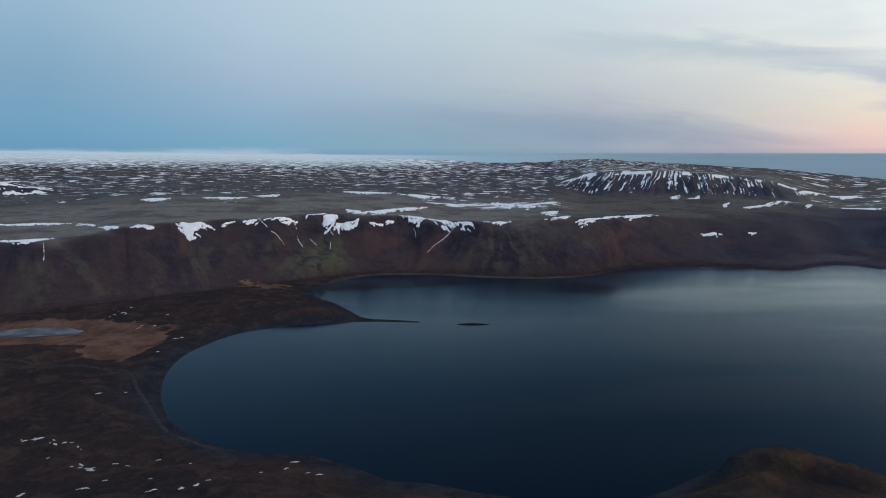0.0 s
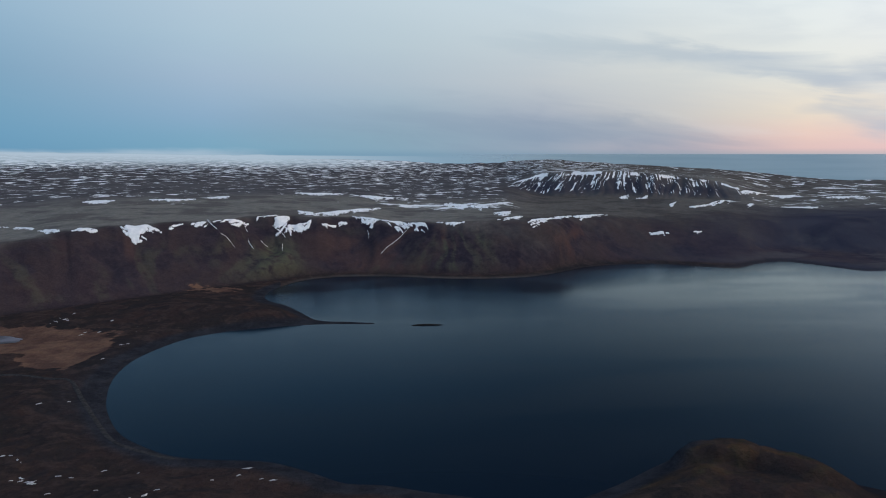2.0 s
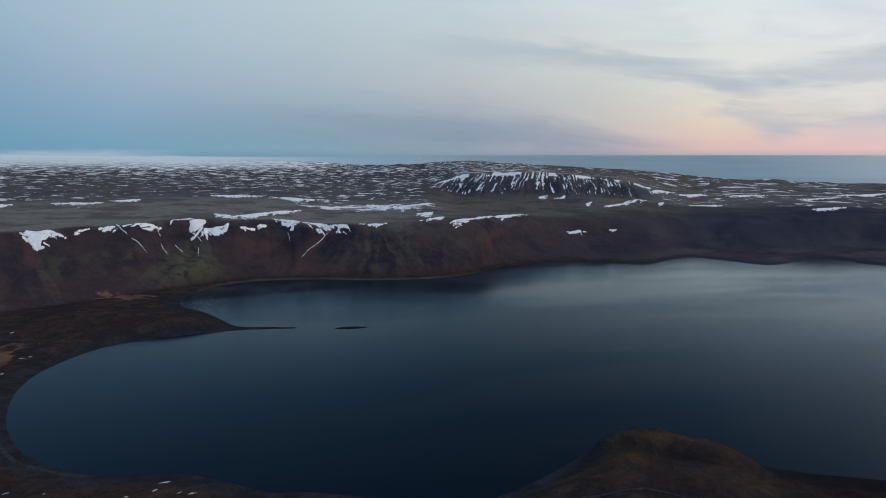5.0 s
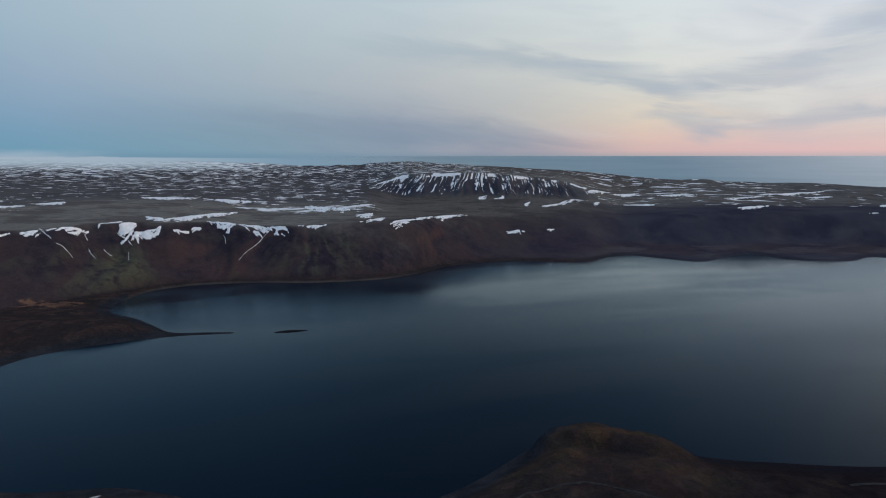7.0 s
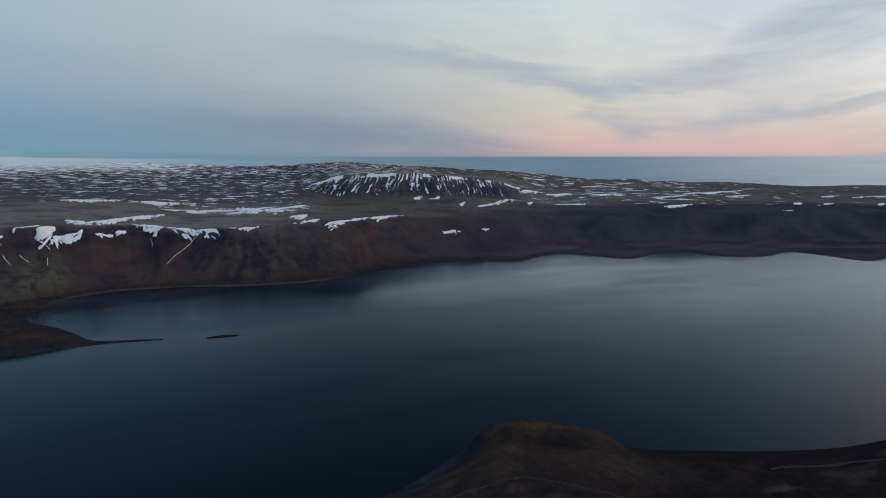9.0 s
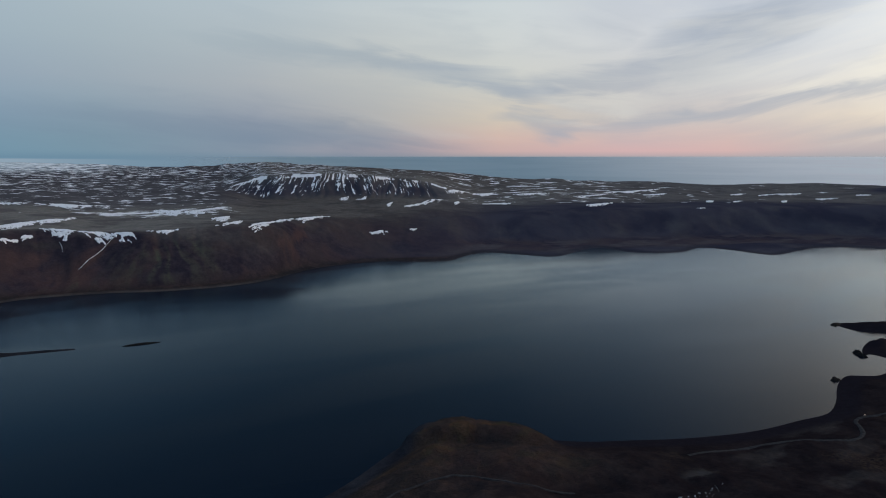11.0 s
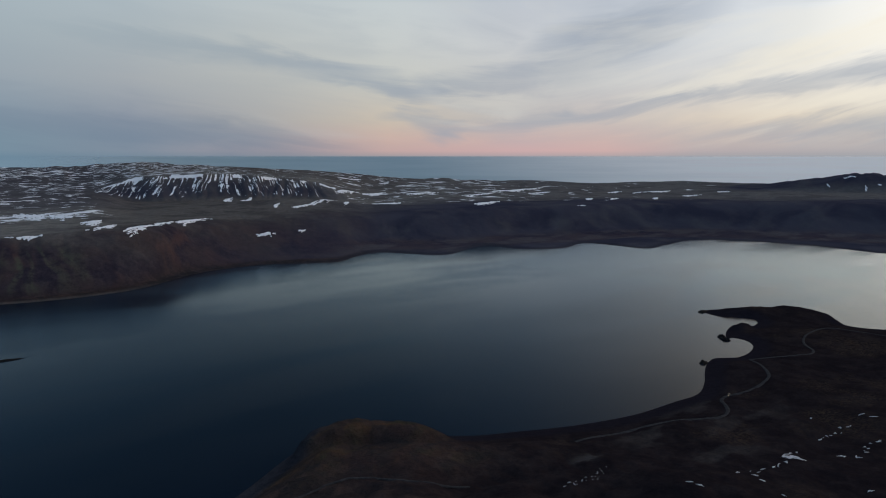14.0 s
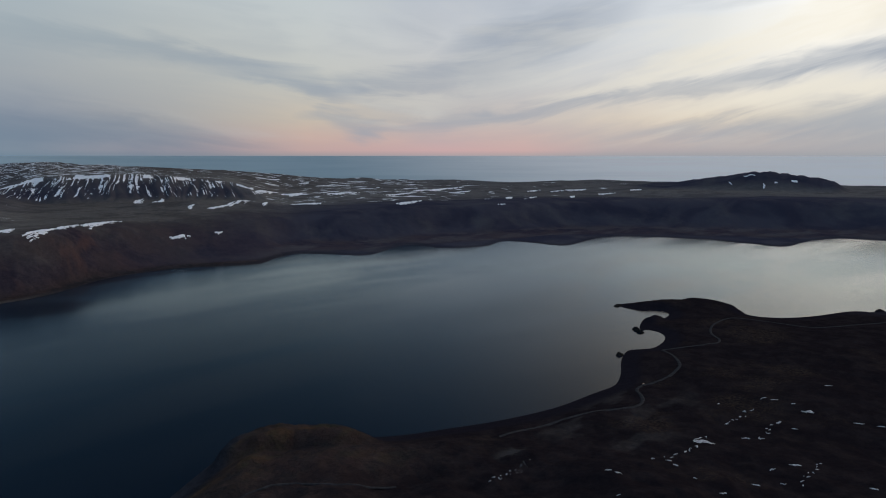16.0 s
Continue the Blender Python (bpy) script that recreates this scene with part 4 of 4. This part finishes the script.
# ---- snow patches ----
def snow_patch(az0, r_top, length, depth, seed, tongues=1.0, slant=0.0):
    """A drift that hangs along an edge: a broken upper rim, a ragged lower one with tongues in the gullies."""
    nu, nw = max(18, int(length / 1.1)), int(min(44, max(10, depth / 1.6)))
    u, v = np.meshgrid(np.linspace(-0.5, 0.5, nu), np.linspace(0, 1, nw))
    along, down = u * length, v * depth * 1.5
    a = np.radians(az0) + along / r_top
    rr = r_top - down + slant * along + 12 * gnoise(along / 26, seed * 1.7, 60)
    taper = np.clip(1 - np.abs(2 * u) ** 3, 0, 1)
    reach = taper * np.clip(0.45 + 0.6 * gnoise(along / 48, seed + 0.4, 62) + 0.45 * tongues * gnoise(along / 25, seed + 2.6, 63) + 0.2 * gnoise(along / 6, seed, 64), 0.06, 0.74)
    if tongues > 2.5:
        reach = 0.95 * np.clip(1 - np.abs(u + 0.08) / np.where(u < -0.08, 0.26, 0.42), 0.0, 1) ** 1.5 + 0.13 * taper
    body = reach - v + 0.5 * np.minimum(gnoise(along / 13, seed + 8.1, 69), 0) + (0.72 if tongues < 2.5 else 0.45) * gnoise((along + 0.9 * np.sin(seed * 9) * down) / 9, down / 15 + seed, 65) + 0.52 * gnoise((along - 0.5 * down) / 3.2, down / 7 + seed, 66) - 0.5 * smooth(v, 0.08, 0.0) * (0.4 + gnoise(along / 12, seed + 5, 67))
    if tongues > 2.5:
        body = body + 0.55 * gnoise((along + 0.08 * length) / np.clip(1 - 0.8 * v, 0.2, 1) / 6.5, down / 60 + seed, 68)
    body = body - 0.9 * smooth(v, 0.8, 1.0)
    x, y = rr * np.sin(a), rr * np.cos(a)
    z = height(x.ravel(), y.ravel()).reshape(x.shape) + 0.5 + 1.2 * smooth(body, 0.0, 0.4)
    z = np.where(body > 0.03, z, z - 0.7)
    idx_ = np.arange(nu * nw).reshape(nw, nu)
    q = np.stack([idx_[:-1, :-1], idx_[1:, :-1], idx_[1:, 1:], idx_[:-1, 1:]], -1).reshape(-1, 4)
    q = q[(body.ravel()[q] > 0).sum(1) >= 2]
    where = "thin white snow patch lying on the dark plateau" if r_top > 1950 else "old white snow drift hanging below the hillside rim"
    # each unbroken piece is a patch of its own
    tag = np.arange(nu * nw)
    for _ in range(400):
        least = tag[q].min(1)
        then = tag.copy()
        for c_ in range(4):
            np.minimum.at(then, q[:, c_], least)
        if (then == tag).all():
            break
        tag = then
    for piece, count in zip(*np.unique(tag[q[:, 0]], return_counts=True)):
        if count < 16:
            continue
        f = q[tag[q[:, 0]] == piece]
        keep = np.unique(f)
        back = np.zeros(nu * nw, int)
        back[keep] = np.arange(len(keep))
        verts = np.column_stack([x.ravel(), y.ravel(), z.ravel()])[keep]
        ob = mesh_object("snow_patch", verts, [tuple(int(k_) for k_ in f_) for f_ in back[f]], SNOW)
        tagged(ob, where, "snow patch", "snow patches")


def snow_streak(ends, width, seed):
    """A thin line of snow left in a gully."""
    c = curve(ends, 2.5)
    k_ = len(c)
    tn = np.gradient(c, axis=0)
    tn /= np.linalg.norm(tn, axis=1)[:, None] + 1e-9
    side = np.stack([-tn[:, 1], tn[:, 0]], 1)
    wv = (width * np.clip(0.32 + 1.5 * gnoise(np.arange(k_) / 2.3, seed, 90), 0.0, 1.2))[:, None]
    rows = [c + side * wv * q for q in (-0.5, 0.0, 0.5)]
    verts = np.vstack([np.column_stack([q, height(q[:, 0], q[:, 1]) + lift]) for q, lift in zip(rows, (0.1, 0.9, 0.1))])
    faces = [(q * k_ + i + 1, q * k_ + i, (q + 1) * k_ + i, (q + 1) * k_ + i + 1) for q in range(2) for i in range(k_ - 1)]
    return tagged(mesh_object("snow_streak", verts, faces, SNOW), "thin streak of snow lying in a hillside gully", "snow streak", "snow streaks in the gullies")


# bearing, distance, length, depth, strength of the tongues, slant
RIM_DRIFTS = [(-20.69, 1446, 97, 58, 3.0, -0.1), (-18.02, 1468, 25, 22, 0.3, 0.51), (-16.33, 1480, 27, 29, 0.5, 0.28), (-14.15, 1506, 75, 49, 1.0, 0.86), (-10.8, 1574, 44, 31, 0.5, 0.59), (-9.8, 1568, 32, 64, 1.0, 0.43), (-8.4, 1548, 55, 37, 0.5, 0.33), (-7.82, 1706, 33, 147, 0.3, -0.57), (-4.65, 1764, 166, 137, 0.3, 1.28), (-5.47, 1564, 68, 18, 0.5, 0.45), (-0.62, 1578, 149, 62, 1.0, -0.45), (-2.57, 1606, 43, 80, 1.0, -0.23), (4.31, 1542, 59, 18, 0.4, -0.01), (5.72, 2026, 137, 170, 0.3, -1.24), (-24.33, 1432, 32, 49, 0.5, -0.69)]
BENCH_DRIFTS = [(-6.62, 2290, 165, 89, 0.2, -0.12), (-2.11, 2254, 162, 92, 0.2, -0.06), (-23.33, 2058, 79, 67, 0.2, 0.2), (-18.12, 2058, 124, 64, 0.2, -0.04), (-14.64, 2128, 79, 71, 0.2, 0.55), (-31.69, 1668, 121, 50, 0.2, -0.46), (-28.39, 1586, 35, 55, 0.2, -1.5), (-32.2, 1404, 82, 48, 0.6, -0.25), (-26.77, 1478, 30, 107, 1.0, -0.99), (-24.5, 1418, 38, 35, 1.0, -0.2), (8.84, 1782, 40, 170, 0.5, 1.5), (9.49, 1632, 51, 94, 0.4, 1.5), (12.42, 1632, 66, 83, 0.6, 1.5), (15.39, 1790, 122, 98, 0.5, 1.5), (21.63, 1788, 53, 22, 0.8, 0.42)]
PLATEAU_DRIFTS = [(24.7, 1850, 28, 16, 0.5, 0.94), (25.84, 2310, 162, 96, 0.4, 1.5), (28.43, 2338, 22, 67, 0.5, 1.5), (31.73, 2551, 114, 170, 0.3, 0.02), (34.67, 3110, 166, 170, 0.2, 1.14), (30.72, 3034, 110, 148, 0.2, 1.5), (28.37, 2898, 110, 78, 0.3, 1.5), (40.33, 2458, 95, 132, 0.3, 1.5), (39.66, 2996, 156, 170, 0.3, 1.5), (42.94, 3396, 275, 170, 0.2, 1.5), (18.87, 2650, 36, 170, 0.5, 1.5), (20.26, 2622, 42, 170, 0.5, 1.5), (22.67, 2250, 20, 55, 0.5, 1.5), (44.63, 3184, 104, 73, 0.2, 0.8), (53.64, 3488, 171, 65, 0.2, 0.78)]
EASTERN_DRIFTS = [(44.22, 3706, 129, 170, 0.3, 1.5), (44.67, 3202, 105, 109, 0.3, 0.79), (56.88, 3106, 82, 133, 0.3, 0.7), (54.42, 3520, 105, 140, 0.3, 0.7), (50.86, 2742, 39, 54, 0.3, 0.87), (59.2, 3408, 56, 170, 0.3, 0.21), (48.26, 2388, 32, 13, 0.3, 0.7), (66.31, 3447, 15, 48, 0.5, -1.5), (68.7, 3430, 11, 70, 0.5, -1.47), (69.51, 3446, 16, 69, 0.5, 0.02), (70.76, 3474, 33, 22, 0.3, 0.13), (67.66, 3520, 56, 24, 0.3, -0.36), (50.87, 3442, 76, 100, 0.3, 1.28), (48.85, 2708, 31, 95, 0.3, 0.7), (54.11, 2910, 24, 100, 0.3, 1.5)]
for i, (b, q, ln, dp, tg, sl_) in enumerate(RIM_DRIFTS + BENCH_DRIFTS + PLATEAU_DRIFTS + EASTERN_DRIFTS):
    snow_patch(b, q, ln * (1.22 if q < 1800 else 1.0), dp * (0.72 if q < 1800 else 0.75 if q > 2300 else 1.0), 1.3 + i * 2.17, tg, sl_)
GULLY_LINES = [[(-408, 1460), (-387, 1418), (-373, 1399)], [(-362, 1390), (-350, 1391), (-342, 1389), (-335, 1384)], [(-342, 1493), (-334, 1479), (-324, 1461)], [(-318, 1435), (-315, 1426), (-309, 1415), (-301, 1404)], [(-296, 1460), (-290, 1455), (-281, 1453)], [(-281, 1518), (-272, 1508), (-260, 1498), (-248, 1483)], [(27, 1540), (9, 1516), (-8, 1492), (-26, 1472), (-40, 1457)], [(-73, 1548), (-69, 1536), (-68, 1522)], [(-699, 1158), (-689, 1140), (-681, 1126), (-675, 1113)], [(-252, 1466), (-251, 1457), (-249, 1439)], [(-404, 1442), (-388, 1418), (-373, 1401)]]
for i, ends in enumerate(GULLY_LINES):
    snow_streak(ends, 3.0 if i in (3, 5) else 1.9, 3.3 * i)


# ---- small snow remnants on the near moor ----
def snow_remnant(x, y, wide_, deep_, turn, seed):
    """A thin irregular sheet of old snow left in a hollow, draped on the ground."""
    nu, nw = 26, 5
    a = np.linspace(0, 2 * np.pi, nu, endpoint=False)
    edge_ = np.clip(1 + 0.9 * gnoise(np.cos(a) * 1.6 + seed, np.sin(a) * 1.6, 93) + 1.1 * gnoise(np.cos(a) * 4.2 + seed, np.sin(a) * 4.2, 94), 0.2, 2.0)
    q = np.linspace(0.0, 1.0, nw)[1:, None]
    u, v = (q * edge_ * np.cos(a) * wide_).ravel(), (q * edge_ * np.sin(a) * deep_).ravel()
    v = v + 1.3 * deep_ * gnoise(u / (0.8 * wide_) + seed, seed, 95)
    tr = math.radians(turn)
    u, v = np.append(0.0, u), np.append(0.0, v)
    wx, wy = x + u * math.cos(tr) - v * math.sin(tr), y + u * math.sin(tr) + v * math.cos(tr)
    lift = np.append(0.55, np.repeat((0.5, 0.45, 0.35, 0.02), nu))
    verts = np.column_stack([wx, wy, height(wx, wy) + lift])
    faces = [(0, 1 + i, 1 + (i + 1) % nu) for i in range(nu)]
    faces += [(1 + j * nu + i, 1 + (j + 1) * nu + i, 1 + (j + 1) * nu + (i + 1) % nu, 1 + j * nu + (i + 1) % nu) for j in range(nw - 2) for i in range(nu)]
    ob = mesh_object("snow_remnant", verts, faces, THIN_SNOW)
    return tagged(ob, "small remnant of old snow in a moor hollow", "snow remnant", "snow remnants on the moor")


# rows of remnants: plan points, then the usual size of one
EAST_ROWS = [
    ([(456, 249), (473, 243), (491, 238), (526, 244), (531, 244), (549, 247)], 3.0),
    ([(593, 252), (613, 250), (636, 251), (650, 249)], 2.4),
    ([(577, 215), (592, 215), (610, 218), (623, 217), (633, 214)], 3.0),
    ([(497, 153), (515, 156), (535, 159), (561, 163)], 2.4),
    ([(340, 310), (348, 307), (355, 308), (365, 306), (389, 317)], 0.8),
]
WEST_ROWS = [
    ([(-354, 535), (-348, 540), (-339, 538), (-327, 531), (-316, 529), (-290, 518)], 2.6),
    ([(-290, 495), (-283, 495), (-274, 490), (-269, 489)], 3.0),
    ([(-501, 981), (-497, 1008), (-480, 994)], 3.0),
]
EAST_SINGLES = [(667, 207, 4.5), (676, 223, 2.2), (756, 217, 3.0), (672, 165, 3.0), (678, 149, 2.5), (572, 224, 3.0), (393, 247, 2.4), (394, 240, 2.0), (528, 169, 3.4), (506, 178, 2.0), (472, 176, 2.2), (491, 165, 1.8), (440, 206, 1.8), (431, 182, 2.6), (364, 221, 1.2), (527, 117, 2.0), (638, 279, 1.6), (673, 250, 2.4), (676, 241, 2.0), (454, 228, 1.8), (461, 237, 2.6), (622, 202, 1.6), (529, 243, 7.0)]
WEST_SINGLES = [(-257, 448, 2.4), (-234, 518, 2.2), (-261, 502, 1.8), (-251, 501, 1.8), (-213, 457, 1.6), (-202, 435, 2.4), (-206, 514, 1.0), (-142, 488, 1.2), (-125, 499, 1.6), (-122, 516, 2.6), (-107, 495, 1.8), (-98, 492, 2.0), (-174, 464, 1.4), (-185, 443, 2.4), (-178, 452, 2.0), (-297, 441, 2.4), (-317, 507, 1.4), (-250, 465, 1.2), (-352, 653, 2.0), (-332, 670, 1.8), (-344, 539, 4.2), (-275, 490, 4.4), (-438, 943, 2.6), (-418, 941, 2.2), (-438, 932, 2.0), (-497, 1039, 2.6), (-361, 818, 2.0), (-362, 874, 2.6), (-355, 879, 2.0), (-422, 996, 2.2)]
rnd = random.Random(11)
spots = [(x, y, q, -math.degrees(math.atan2(x, y)) + rnd.uniform(-15, 45)) for x, y, q in EAST_SINGLES + WEST_SINGLES]
for row, size in EAST_ROWS + WEST_ROWS:
    for (ax_, ay_), (bx_, by_) in zip(row, row[1:]):
        steps = max(1, int(math.hypot(bx_ - ax_, by_ - ay_) / (2.9 * size)))
        along_row = math.degrees(math.atan2(by_ - ay_, bx_ - ax_))
        for i in range(steps + 1):
            f = (i + rnd.uniform(-0.4, 0.4)) / (steps + 1)
            spots.append((ax_ + (bx_ - ax_) * f + rnd.gauss(0, 2.2), ay_ + (by_ - ay_) * f + rnd.gauss(0, 2.2), size * rnd.uniform(0.25, 0.85), along_row + rnd.gauss(0, 28)))
for i, (x, y, q, heading) in enumerate(spots):
    snow_remnant(x, y, q * rnd.uniform(0.8, 1.5), q * rnd.uniform(0.22, 0.5), heading, 1.7 + 2.31 * i)


# ---- parked car on the east road ----
def box(bm, x0, x1, y0, y1, z0, z1, inset=0.0):
    v = [bm.verts.new(c) for c in ((x0, y0, z0), (x1, y0, z0), (x1, y1, z0), (x0, y1, z0), (x0 + inset, y0 + 0.15, z1), (x1 - inset, y0 + 0.15, z1), (x1 - inset, y1 - 0.15, z1), (x0 + inset, y1 - 0.15, z1))]
    for f in ((3, 2, 1, 0), (4, 5, 6, 7), (0, 1, 5, 4), (1, 2, 6, 5), (2, 3, 7, 6), (3, 0, 4, 7)):
        bm.faces.new([v[i] for i in f])


def parked_car(x, y, heading):
    root = new("car")
    bm = bmesh.new()
    box(bm, -2.2, 2.2, -0.9, 0.9, 0.35, 0.95, 0.12)
    bmesh.ops.bevel(bm, geom=bm.edges[:], offset=0.08, segments=2, affect="EDGES")
    part("body", bm, PAINT, root)
    bm = bmesh.new()
    box(bm, -1.9, 0.9, -0.82, 0.82, 0.95, 1.6, 0.45)
    part("cabin", bm, GLASS, root, "dark tinted glass cabin")
    for cx_ in (-1.4, 1.4):
        for cy_ in (-0.85, 0.85):
            bm = bmesh.new()
            bmesh.ops.create_cone(bm, cap_ends=True, segments=20, radius1=0.35, radius2=0.35, depth=0.24, matrix=pose(cx_, cy_, 0.35, 90))
            part("wheel", bm, RUBBER, root)
    for cy_ in (-0.62, 0.62):
        bm = bmesh.new()
        bmesh.ops.create_uvsphere(bm, u_segments=12, v_segments=8, radius=0.13, matrix=pose(2.2, cy_, 0.72))
        part("headlight", bm, LAMP, root, "glowing warm headlight")
    root.matrix_world = pose(x, y, float(height(x, y)[0]) + 0.36, 0, 0, heading)
    return tagged(root, "dark car with lit headlights standing on the gravel road", "car")


parked_car(642, 364, 190)
